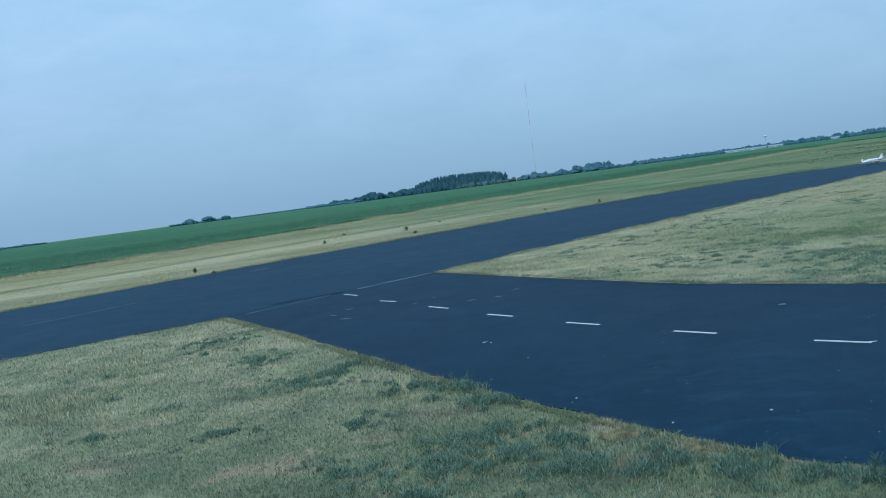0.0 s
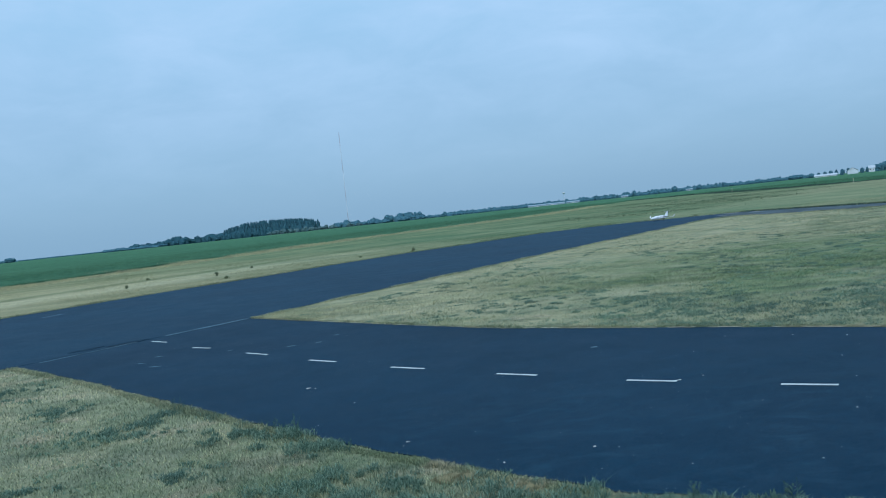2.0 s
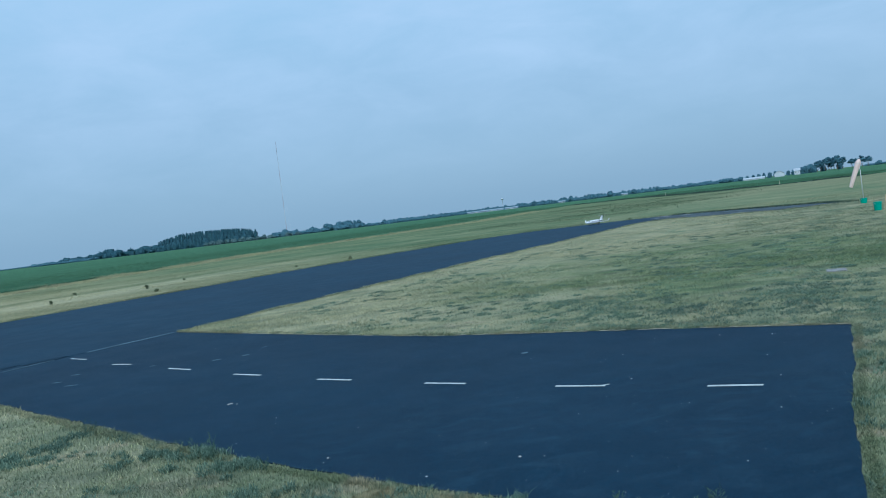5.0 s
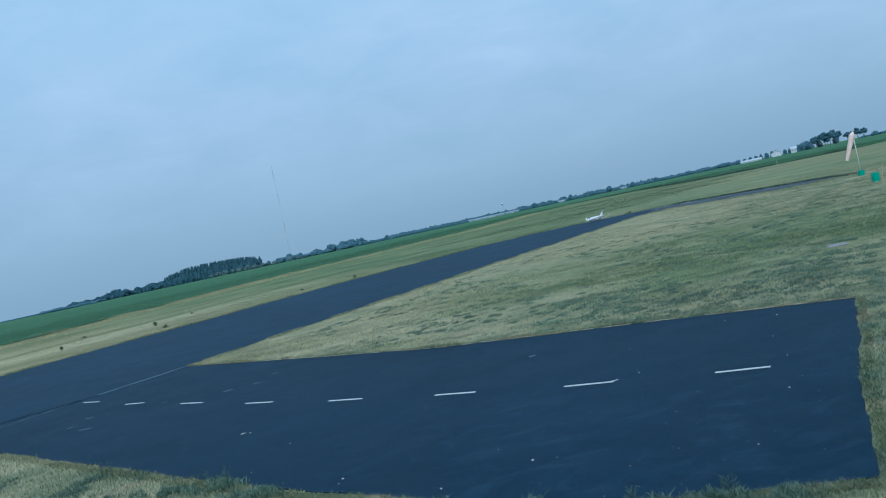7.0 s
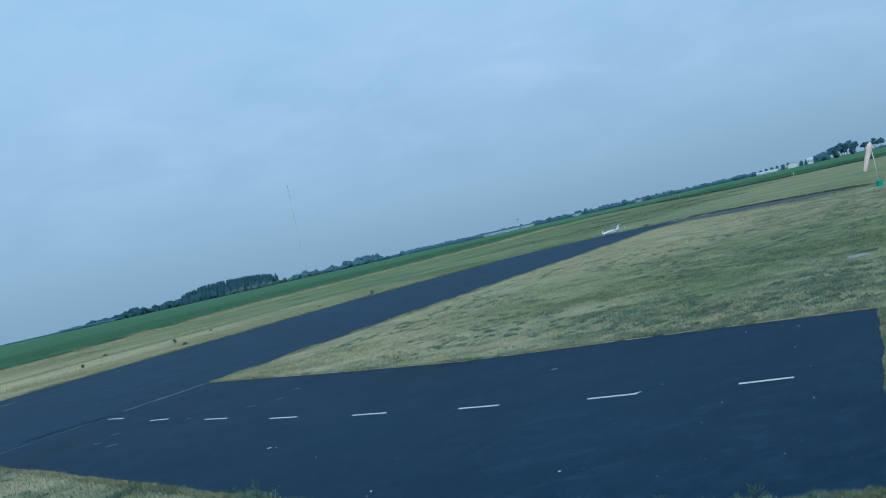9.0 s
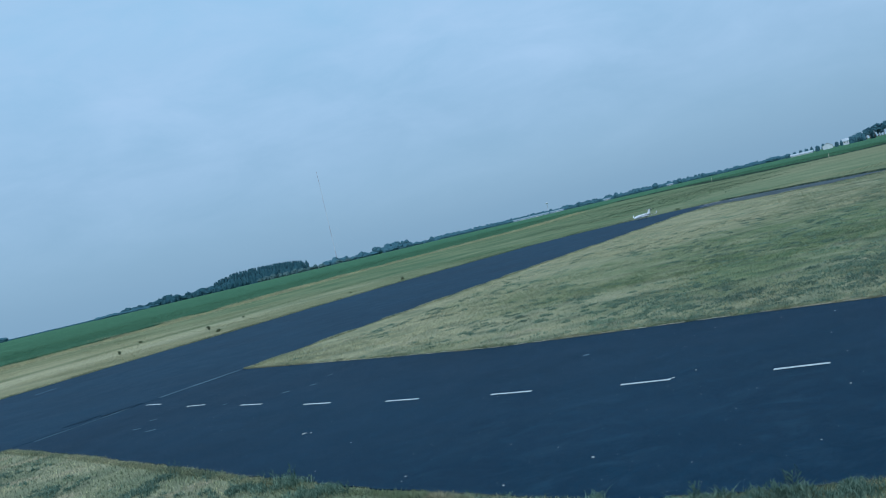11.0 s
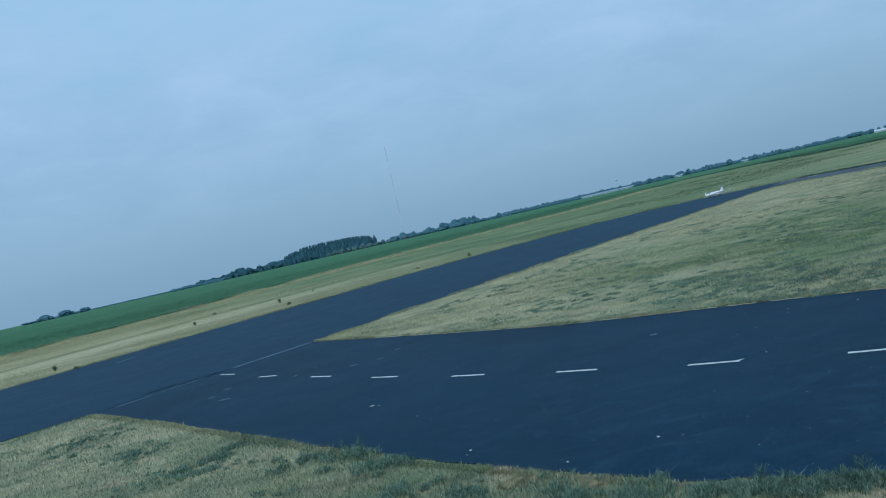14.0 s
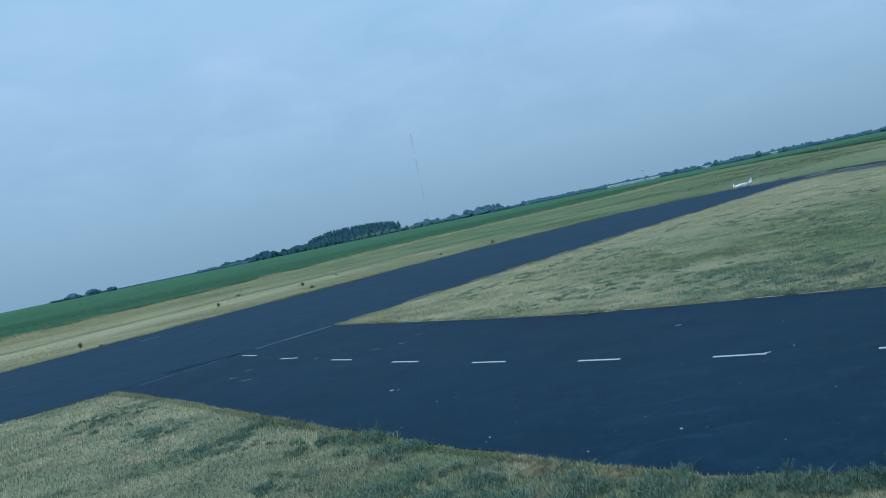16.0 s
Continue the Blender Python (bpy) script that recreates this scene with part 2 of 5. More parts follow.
def make_asphalt():
    m, t, b = material("sealed_asphalt", 0.6, 0.08)
    stain = ramp(t, [(0.28, (0.0034, 0.0210, 0.042)), (0.55, (0.0043, 0.0238, 0.0475)), (0.80, (0.0064, 0.0275, 0.053))], noise_of(t, 0.55, 7, 0.62, None, 0.2))
    grit = ramp(t, [(0.32, (0.62, 0.64, 0.66)), (0.55, (1.02, 1.02, 1.02)), (0.75, (1.75, 1.68, 1.6))], noise_of(t, 75.0, 5, 0.8))
    sweep = ramp(t, [(0.48, (1.0, 1.0, 1.0)), (0.74, (1.42, 1.36, 1.30))], noise_of(t, 3.2, 8, 0.74, (0.8, 1.1, 1), 1.8, -0.7))
    c = mix(t, 1.0, stain.outputs[0], grit.outputs[0], "MULTIPLY")
    c = mix(t, 1.0, c, ramp(t, [(0.36, (0.88, 0.90, 0.91)), (0.64, (1.28, 1.22, 1.18))], noise_of(t, 0.16, 6, 0.62)).outputs[0], "MULTIPLY")
    dust = ramp(t, [(0.50, (0, 0, 0)), (0.70, (1, 1, 1))], noise_of(t, 2.1, 8, 0.7, (0.7, 1.3, 1), 1.2, 0.6))
    spread = ramp(t, [(0.25, (1, 1, 1)), (0.95, (0.12, 0.12, 0.12))], math_node(t, "DIVIDE", distance_to(t, 3.2, 5.5), 4.0))
    c = mix(t, math_node(t, "MULTIPLY", math_node(t, "MULTIPLY", dust.outputs[0], spread.outputs[0]), 0.55), c, (0.020, 0.052, 0.082))
    v, u = across(t)
    older = ramp(t, [(0.48, (1, 1, 1)), (0.52, (1.25, 1.20, 1.16))], math_node(t, "ADD", math_node(t, "DIVIDE", v, 20.0), 0.5))
    c = mix(t, 1.0, c, older.outputs[0], "MULTIPLY")
    t.links.new(mix(t, 1.0, c, sweep.outputs[0], "MULTIPLY"), b.inputs["Base Color"])
    r = ramp(t, [(0.3, (0.58, 0.58, 0.58)), (0.7, (0.65, 0.65, 0.65))], noise_of(t, 1.4, 6, 0.65))
    t.links.new(r.outputs[0], b.inputs["Roughness"])
    bump(t, b, noise_of(t, 140.0, 4, 0.7), 0.5, 0.004)
    return m


def make_crop():
    m, t, b = material("crop_leaves", 0.9, 0.0)
    v, u = across(t)
    c = ramp(t, [(0.3, (0.074, 0.160, 0.096)), (0.7, (0.112, 0.220, 0.130))], noise_of(t, 0.05, 8, 0.7, (0.3, 1, 1), 0.0, -0.72))
    f = ramp(t, [(0.32, (0.52, 0.56, 0.55)), (0.68, (1.38, 1.36, 1.30))], noise_of(t, 0.9, 6, 0.72))
    t.links.new(mix(t, 1.0, c.outputs[0], f.outputs[0], "MULTIPLY"), b.inputs["Base Color"])
    bump(t, b, noise_of(t, 2.0, 6, 0.7), 1.0, 0.5)
    return m


TURF = make_ground()
BLADE = make_blade("grass_blade", (1.0, 1.0, 1.0), NEAR_BLADE)
MOWN = make_blade("mown_blade", (1.0, 1.0, 1.0), MOWN_BLADE)
WEED = make_leaf("weed_leaf", (0.036, 0.084, 0.064), (0.285, 0.385, 0.290), through_light=0.4)
TUFT = make_leaf("tuft_leaf", (0.098, 0.160, 0.122), (0.245, 0.320, 0.240), through_light=0.5)
WEED2 = make_leaf("soft_weed_leaf", (0.130, 0.210, 0.142), (0.290, 0.375, 0.275), through_light=0.5)
STRAW = make_leaf("straw_leaf", (0.28, 0.265, 0.165), (0.39, 0.365, 0.235), through_light=0.5)
PALEGRASS = make_leaf("bleached_grass", (0.38, 0.35, 0.21), (0.53, 0.49, 0.30), through_light=0.5)
STRAW2 = make_leaf("brown_thatch", (0.29, 0.25, 0.145), (0.44, 0.40, 0.25), through_light=0.4)
ASPHALT = make_asphalt()
CROP = make_crop()
CROPLEAF = make_leaf("crop_leaf", (0.074, 0.150, 0.084), (0.116, 0.206, 0.116), through_light=0.5)
PASTURE = make_leaf("pasture_leaf", (0.105, 0.158, 0.095), (0.200, 0.235, 0.140), through_light=0.5)
# distance haze is mixed into the next two leaf colours as blue
HAZY_FOLIAGE = make_leaf("hazy_foliage", (0.082, 0.186, 0.246), (0.120, 0.238, 0.305), through_light=0.4)
HAZY_WOOD = make_leaf("hazy_dense_foliage", (0.048, 0.124, 0.165), (0.075, 0.165, 0.210), through_light=0.4)
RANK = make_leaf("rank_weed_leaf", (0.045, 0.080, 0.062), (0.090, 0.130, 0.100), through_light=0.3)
# pale thicket leaves, blued further to imitate haze over the distance
HAZY_WILLOW = make_leaf("hazy_pale_foliage", (0.098, 0.178, 0.200), (0.150, 0.235, 0.250), through_light=0.4)
BUSH = make_leaf("shrub_leaf", (0.17, 0.21, 0.13), (0.25, 0.28, 0.18), through_light=0.5)
BARK = plain("bark", (0.12, 0.10, 0.08), 0.9, 0.1, 0, 0.3, 2.0)
LINE = plain("white_line_paint", (0.47, 0.51, 0.51), 0.7, 0.2, 0, 0.16, 9.0)
FADED = plain("worn_line_paint", (0.095, 0.145, 0.180), 0.8, 0.2, 0, 0.35, 3.0)
GLOSS = plain("white_gloss_paint", (0.74, 0.76, 0.78), 0.25, 0.5, 0, 0.03, 3.0)
DARKGLASS = plain("dark_window", (0.02, 0.025, 0.03), 0.1, 0.5)
RUBBER = plain("black_rubber", (0.02, 0.02, 0.02), 0.8, 0.2)
ALU = plain("bare_aluminium", (0.55, 0.56, 0.58), 0.35, 0.5, 1.0, 0.1, 8.0)
STRIPE = plain("grey_stripe_paint", (0.18, 0.20, 0.25), 0.3, 0.5)
BUCKET = plain("green_plastic", (0.012, 0.30, 0.21), 0.45, 0.4, 0, 0.12, 5.0)
SOCK = plain("faded_sock_cloth", (0.72, 0.56, 0.50), 0.9, 0.1, 0, 0.1, 6.0)
GALV = plain("galvanised_steel", (0.62, 0.63, 0.63), 0.5, 0.4, 0.3, 0.12, 9.0)
CONCRETE = plain("grey_concrete", (0.25, 0.25, 0.245), 0.9, 0.2, 0, 0.2, 4.0)
WOOD = plain("weathered_wood", (0.42, 0.34, 0.22), 0.85, 0.15, 0, 0.25, 8.0)
# next three: white walls and pale roofs, dulled and blued in place of haze
HAZY_FARWALL = plain("hazy_pale_siding", (0.26, 0.33, 0.39), 0.7, 0.2, 0, 0.06, 0.3)
HAZY_WHITEWALL = plain("hazy_white_siding", (0.46, 0.51, 0.54), 0.6, 0.3, 0, 0.06, 0.3)
HAZY_ROOF = plain("hazy_metal_roof", (0.47, 0.51, 0.54), 0.4, 0.4, 0.2, 0.1, 0.3)
GREYWALL = plain("grey_siding", (0.45, 0.46, 0.47), 0.6, 0.3, 0, 0.08, 0.3)
# mast red and white both faded to grey-blue: haze put into the paint
HAZY_MASTRED = plain("hazy_mast_red", (0.36, 0.33, 0.36), 0.6, 0.3)
HAZY_MASTWHITE = plain("hazy_mast_white", (0.50, 0.54, 0.58), 0.6, 0.3)
STAIN = plain("oily_stain", (0.0036, 0.0190, 0.0370), 0.7, 0.08, 0, 0.3, 2.0)
CHIP = plain("pale_stone_chip", (0.42, 0.42, 0.40), 0.85, 0.2, 0, 0.15, 40.0)
WORN = plain("worn_grey_asphalt", (0.066, 0.085, 0.092), 0.85, 0.15, 0, 0.45, 0.9)
ROOTS = plain("bleached_roots", (0.43, 0.41, 0.31), 0.95, 0.1, 0, 0.3, 14.0)


# ---- building tools ----
def add_mesh(name, verts, faces, mat, parent=None, label=""):
    me = bpy.data.meshes.new(name)
    me.from_pydata([tuple(v) for v in verts], [], [tuple(f) for f in faces])
    me.update()
    me.materials.append(mat)
    ob = new(name, me)
    if parent is not None:
        ob.parent = parent
    if label:
        ob["label"] = label
    return ob


def raw_mesh(name, verts, faces, mat, corners=3):
    """A large mesh of like-sided faces from arrays."""
    me = bpy.data.meshes.new(name)
    me.vertices.add(len(verts))
    me.vertices.foreach_set("co", np.ascontiguousarray(verts, dtype=np.float32).ravel())
    me.loops.add(faces.size)
    me.loops.foreach_set("vertex_index", np.ascontiguousarray(faces, dtype=np.int32).ravel())
    me.polygons.add(len(faces))
    me.polygons.foreach_set("loop_start", np.arange(0, faces.size, corners, dtype=np.int32))
    me.update(calc_edges=True)
    me.materials.append(mat)
    return new(name, me)


def part(name, bm, mat, parent=None, label="", smooth=False):
    me = bpy.data.meshes.new(name)
    bmesh.ops.recalc_face_normals(bm, faces=bm.faces[:])
    bm.to_mesh(me)
    bm.free()
    me.materials.append(mat)
    if smooth:
        for p in me.polygons:
            p.use_smooth = True
    ob = new(name, me)
    if parent is not None:
        ob.parent = parent
    if label:
        ob["label"] = label
    return ob


def thing(name, x, y, z=0.0, turn=0.0):
    ob = new(name)
    ob.matrix_basis = pose(x, y, z, 0, 0, turn)
    return ob


def box(bm, cx, cy, cz, sx, sy, sz, bev=0.0, m=None):
    g = bmesh.ops.create_cube(bm, size=1.0)
    vs = g["verts"]
    bmesh.ops.scale(bm, vec=(sx, sy, sz), verts=vs)
    bmesh.ops.translate(bm, vec=(cx, cy, cz), verts=vs)
    if bev:
        es = list({e for v in vs for e in v.link_edges})
        bmesh.ops.bevel(bm, geom=es, offset=bev, segments=2, affect="EDGES")
    if m is not None:
        bmesh.ops.transform(bm, matrix=m, verts=bm.verts[:])
    return bm


def lathe(rings, sides=16, axis="Z", closed=True):
    """A turned body through rings of (along, radius) or (along, ry, rz, dy, dz)."""
    bm = bmesh.new()
    loops = []
    for r in rings:
        a, ry, rz, dy, dz = (r[0], r[1], r[1], 0, 0) if len(r) == 2 else r
        loop = []
        for i in range(sides):
            th = 2 * math.pi * i / sides
            p, q = dy + ry * math.cos(th), dz + rz * math.sin(th)
            loop.append(bm.verts.new((a, p, q) if axis == "X" else (p, q, a)))
        loops.append(loop)
    for l0, l1 in zip(loops, loops[1:]):
        for i in range(sides):
            j = (i + 1) % sides
            bm.faces.new((l0[i], l0[j], l1[j], l1[i]))
    if closed:
        bm.faces.new(loops[0])
        bm.faces.new(loops[-1][::-1])
    return bm


def inside(px, py, poly):
    """Which of the points lie in the polygon."""
    r = np.zeros(len(px), bool)
    n = len(poly)
    for i in range(n):
        (x0, y0), (x1, y1) = poly[i], poly[(i + 1) % n]
        if y0 == y1:
            continue
        c = ((y0 > py) != (y1 > py)) & (px < (x1 - x0) * (py - y0) / (y1 - y0) + x0)
        r ^= c
    return r


def ragged(line, step, amp, seed, keep_ends=True):
    """A polyline with more points and a small uneven wander."""
    rng = random.Random(seed)
    out = []
    for (x0, y0), (x1, y1) in zip(line, line[1:]):
        d = math.hypot(x1 - x0, y1 - y0)
        n = max(1, int(d / step))
        for i in range(n):
            f = i / n
            w = rng.gauss(0, amp) if (i or out) else 0.0
            out.append((x0 + (x1 - x0) * f - (y1 - y0) / d * w, y0 + (y1 - y0) * f + (x1 - x0) / d * w))
    out.append(line[-1])
    return out


def slab(name, poly, top, thick, mat):
    """A flat sheet with real edges over an outline."""
    v2 = [Vector(q) for q in poly]
    n = len(v2)
    out, _, tris, _, _, _ = delaunay_2d_cdt(v2, [(i, (i + 1) % n) for i in range(n)], [], 1, 1e-5)
    verts = [(v.x, v.y, top) for v in out]
    faces = [tuple(f) if (out[f[1]] - out[f[0]]).cross(out[f[2]] - out[f[0]]) > 0 else tuple(f)[::-1] for f in tris]
    k = len(verts)
    verts += [(x, y, top) for x, y in poly] + [(x, y, top - thick) for x, y in poly]
    for i in range(n):
        j = (i + 1) % n
        faces.append((k + j, k + i, k + n + i, k + n + j))
    return add_mesh(name, verts, faces, mat)


# ---- the ground, the paved strips and the crop ----
NEAR_LEFT = [(-65.21, -36.30), (-29.00, -5.23), (-7.53, 12.79), (-4.07, 14.64)]
NEAR_RIGHT = [(-0.29, 17.86), (1.00, 19.20), (3.50, 21.60), (6.40, 24.35), (8.50, 26.30), (10.95, 28.60), (13.75, 31.10), (17.70, 34.80), (22.70, 39.60), (24.30, 40.90), (25.90, 40.50), (26.20, 37.90), (26.70, 36.10), (27.20, 34.60), (28.10, 33.60), (29.40, 33.10), (30.20, 32.40)]
END = [(30.60, 32.53), (31.00, 34.00), (31.20, 35.80), (30.70, 38.20), (30.30, 40.90), (29.80, 43.20), (29.20, 45.60), (27.00, 47.20), (24.00, 48.80)]
FAR = [(24.00, 48.80), (20.80, 49.40), (17.60, 48.60), (12.10, 44.90), (7.30, 41.60), (3.20, 38.00), (0.00, 34.75), (-3.00, 32.30), (-5.80, 29.60), (-8.20, 27.20), (-10.60, 24.60), (-13.00, 22.20), (-34.37, 1.76), (-71.84, -33.09)]
TAXI_FAR = [(-0.29, 17.86), (0.56, 16.28), (1.42, 14.69), (2.19, 13.31), (3.26, 11.50), (4.53, 10.02), (5.91, 8.42), (6.75, 7.40)]
TAXI_RIGHT = [(6.75, 7.40), (5.28, 5.81), (4.52, 5.05), (3.90, 4.35), (3.13, 3.48)]
TAXI_NEAR = [(3.13, 3.48), (2.69, 3.74), (2.29, 4.06), (1.78, 4.48), (1.18, 5.37), (0.50, 6.41), (-0.33, 7.90), (-1.50, 10.10), (-2.60, 12.18), (-4.05, 14.66)]
FIELD = [(-105.06, -29.11), (-57.01, 19.46), (-25.80, 47.60), (-18.40, 56.50), (-12.00, 66.50), (-6.50, 74.80), (0.00, 84.60), (8.40, 97.80), (19.50, 110.50), (32.50, 122.00), (47.00, 136.00), (82.64, 196.00), (131.55, 266.18), (133.33, 211.86), (115.62, 171.65), (103.46, 131.13), (113.34, 113.29), (185.18, 80.85), (795.15, -121.58)]

bm = bmesh.new()
ring0 = None
for r in (0.0, 6, 14, 30, 60, 120, 300, 800, 2000, 4800):
    if r == 0.0:
        ring = [bm.verts.new((0, 0, -0.014))]
    else:
        ring = [bm.verts.new((r * math.cos(math.tau * i / 64), r * math.sin(math.tau * i / 64), -0.014)) for i in range(64)]
    if ring0 is not None:
        for i in range(64):
            j = (i + 1) % 64
            bm.faces.new((ring0[0], ring[i], ring[j]) if len(ring0) == 1 else (ring0[i], ring[i], ring[j], ring0[j]))
    ring0 = ring
ground = tagged(part("ground", bm, TURF), "mown dry and green turf reaching the horizon", "ground", kind="structure")

runway_outline = ragged(NEAR_LEFT, 0.3, 0.02, 1)[:-1] + [(-4.07, 14.64)] + ragged(NEAR_RIGHT, 0.3, 0.02, 2)[:-1] + ragged(END, 0.6, 0.04, 3)[:-1] + ragged(FAR, 0.4, 0.04, 4)
runway = tagged(slab("runway", runway_outline, 0.0, 0.06, ASPHALT), "dark sealed asphalt runway with grassy edges", "runway", kind="structure")
taxi_outline = [(-0.55, 18.12), (-0.31, 17.83)] + ragged(TAXI_FAR, 0.12, 0.012, 5)[1:-1] + ragged(TAXI_RIGHT, 0.16, 0.007, 6)[:-1] + ragged(TAXI_NEAR, 0.1, 0.016, 7)[:-1] + [(-4.06, 14.62), (-4.32, 14.91)]
taxiway = tagged(slab("taxiway", taxi_outline, -0.004, 0.056, ASPHALT), "dark sealed asphalt taxiway with white dashes", "taxiway", kind="structure")
field_outline = ragged(FIELD, 4.0, 0.5, 8) + [(2600.0, 300.0), (1500.0, 1900.0), (0.0, 2300.0), (-1600.0, 1700.0), (-2400.0, 200.0)]
crop_field = tagged(slab("crop_field", field_outline, 0.12, 0.145, CROP), "dense low green crop covering the farm field", "crop field", kind="structure")

# ---- the painted dashes ----
DASHES = [((-2.05, 15.84), (-1.76, 15.38)), ((-1.23, 14.09), (-0.94, 13.73)), ((-0.37, 12.58), (-0.08, 12.12)), ((0.45, 11.06), (0.75, 10.62)),
          ((1.31, 9.65), (1.62, 9.24)), ((2.22, 8.35), (2.53, 7.97)), ((3.13, 7.15), (3.46, 6.81)), ((4.06, 6.14), (4.38, 5.84))]
for (x0, y0), (x1, y1) in DASHES:
    rng = random.Random(int(x0 * 100))
    d = math.hypot(x1 - x0, y1 - y0)
    nx, ny = -(y1 - y0) / d * 0.019, (x1 - x0) / d * 0.019
    bm = bmesh.new()
    top, n = [], 9
    for s in (1, -1):
        for i in range(n + 1):
            f = i / n if s == 1 else 1 - i / n
            w = s * (1 + rng.uniform(-0.07, 0.07))
            top.append((x0 + (x1 - x0) * f + nx * w, y0 + (y1 - y0) * f + ny * w))
    up = [bm.verts.new((x, y, 0.001)) for x, y in top]
    lo = [bm.verts.new((x, y, -0.003)) for x, y in top]
    bm.faces.new(up)
    for i in range(len(up)):
        j = (i + 1) % len(up)
        bm.faces.new((up[i], up[j], lo[j], lo[i]))
    part("dash_mark", bm, LINE, taxiway)


def spot(name, x, y, along, wide, turn, mat, parent, seed, z=0.001):
    """A small flat worn patch of uneven outline."""
    rng = random.Random(seed)
    bm = bmesh.new()
    ring = []
    for i in range(11):
        a = math.tau * i / 11
        r = rng.uniform(0.65, 1.1)
        px, py = along * 0.5 * r * math.cos(a), wide * 0.5 * r * math.sin(a)
        c, s = math.cos(turn), math.sin(turn)
        ring.append(bm.verts.new((x + px * c - py * s, y + px * s + py * c, z)))
    low = [bm.verts.new((v.co.x, v.co.y, z - 0.004)) for v in ring]
    bm.faces.new(ring)
    for i in range(11):
        j = (i + 1) % 11
        bm.faces.new((ring[i], ring[j], low[j], low[i]))
    return part(name, bm, mat, parent)


# worn pale scuffs left on the taxiway
for i, (x, y, a, w) in enumerate([(-1.89, 12.99, 0.26, 0.05), (-1.64, 12.46, 0.34, 0.05), (-1.70, 13.53, 0.22, 0.05), (0.30, 12.67, 0.26, 0.05), (0.70, 12.68, 0.2, 0.05), (3.61, 9.02, 0.22, 0.08),
                                  (0.30, 9.09, 0.10, 0.04), (1.04, 13.28, 0.2, 0.04), (-0.61, 13.13, 0.16, 0.04)]):
    spot("worn_scuff", x, y, a * 0.6, w, 0.1 * i - 0.3, FADED if i not in (6,) else CHIP, taxiway, 40 + i)


# the pale worn turn-off at the runway's end
WORN_END = [(25.95, 41.50), (26.40, 38.20), (26.90, 36.40), (27.40, 34.90), (28.20, 33.90), (29.40, 33.40), (30.40, 33.20), (30.70, 34.20), (30.80, 35.80), (30.30, 38.10), (29.80, 40.80), (29.20, 43.00), (28.60, 44.90), (26.90, 44.20), (25.95, 41.50)]
worn = slab("worn_patch", ragged(WORN_END, 0.4, 0.06, 19)[:-1], 0.004, 0.02, WORN)
worn.parent = runway
worn["label"] = "pale worn grey asphalt at the turn-off"
for i, (x, y, a, w) in enumerate([(28.19, 45.05, 1.3, 0.3), (28.80, 43.54, 1.0, 0.25), (26.56, 43.40, 0.8, 0.2)]):
    spot("worn_scuff", x, y, a, w, 2.0, CHIP, runway, 70 + i, 0.009)


def stone(x, y, size, seed):
    rng = random.Random(seed)
    bm = bmesh.new()
    bmesh.ops.create_icosphere(bm, subdivisions=1, radius=size)
    for v in bm.verts:
        v.co *= rng.uniform(0.75, 1.2)
        v.co.z *= 0.45
    ob = part("pale_stone", bm, CHIP)
    ob.matrix_basis = pose(x, y, -0.004 + size * 0.3, 0, 0, rng.uniform(0, 360))
    return tagged(ob, "small pale stone chip lying on dark asphalt", "stone", "loose stones on the taxiway")


for i, (x, y, s) in enumerate([(2.03, 5.36, 0.030), (0.87, 6.29, 0.024), (0.82, 6.19, 0.014), (0.67, 8.00, 0.022), (3.76, 6.87, 0.024), (0.37, 9.02, 0.026), (1.74, 6.29, 0.012), (1.96, 5.84, 0.013),
                               (2.17, 5.27, 0.012), (4.29, 7.96, 0.018), (5.55, 8.04, 0.022), (5.90, 7.61, 0.024), (5.17, 6.78, 0.020), (4.70, 6.02, 0.016), (4.03, 5.20, 0.022), (3.10, 4.37, 0.016),
                               (2.40, 4.69, 0.012), (1.37, 5.37, 0.020), (0.26, 7.29, 0.016), (-0.30, 13.57, 0.020), (3.23, 5.45, 0.012), (2.84, 6.10, 0.011), (3.64, 5.78, 0.012), (5.01, 8.51, 0.016), (1.25, 7.04, 0.011)]):
    stone(x, y, s * 0.42, 90 + i)
# fine chips strewn over the taxiway, too small to tell apart
rng = random.Random(88)
bm = bmesh.new()
while len(bm.verts) < 4 * 300:
    x, y = rng.uniform(-2.5, 8.0), rng.uniform(3.5, 15.0)
    if inside(np.array([x]), np.array([y]), taxi_outline)[0] and rng.random() < 0.35 + 0.65 * math.exp(-((x - 2.6) ** 2 + (y - 5.6) ** 2) / 9.0):
        s, a = rng.uniform(0.0014, 0.0042), rng.uniform(0, math.tau)
        ring = [bm.verts.new((x + s * rng.uniform(0.6, 1.5) * math.cos(a + q), y + s * rng.uniform(0.6, 1.5) * math.sin(a + q), 0.0)) for q in (0, 2.1, 4.2)]
        top = bm.verts.new((x, y, s * 0.9))
        for i in range(3):
            bm.faces.new((ring[i], ring[(i + 1) % 3], top))
tagged(part("fine_chips", bm, CHIP), "fine pale stone chips scattered over dark asphalt", "stone chips", kind="stuff")


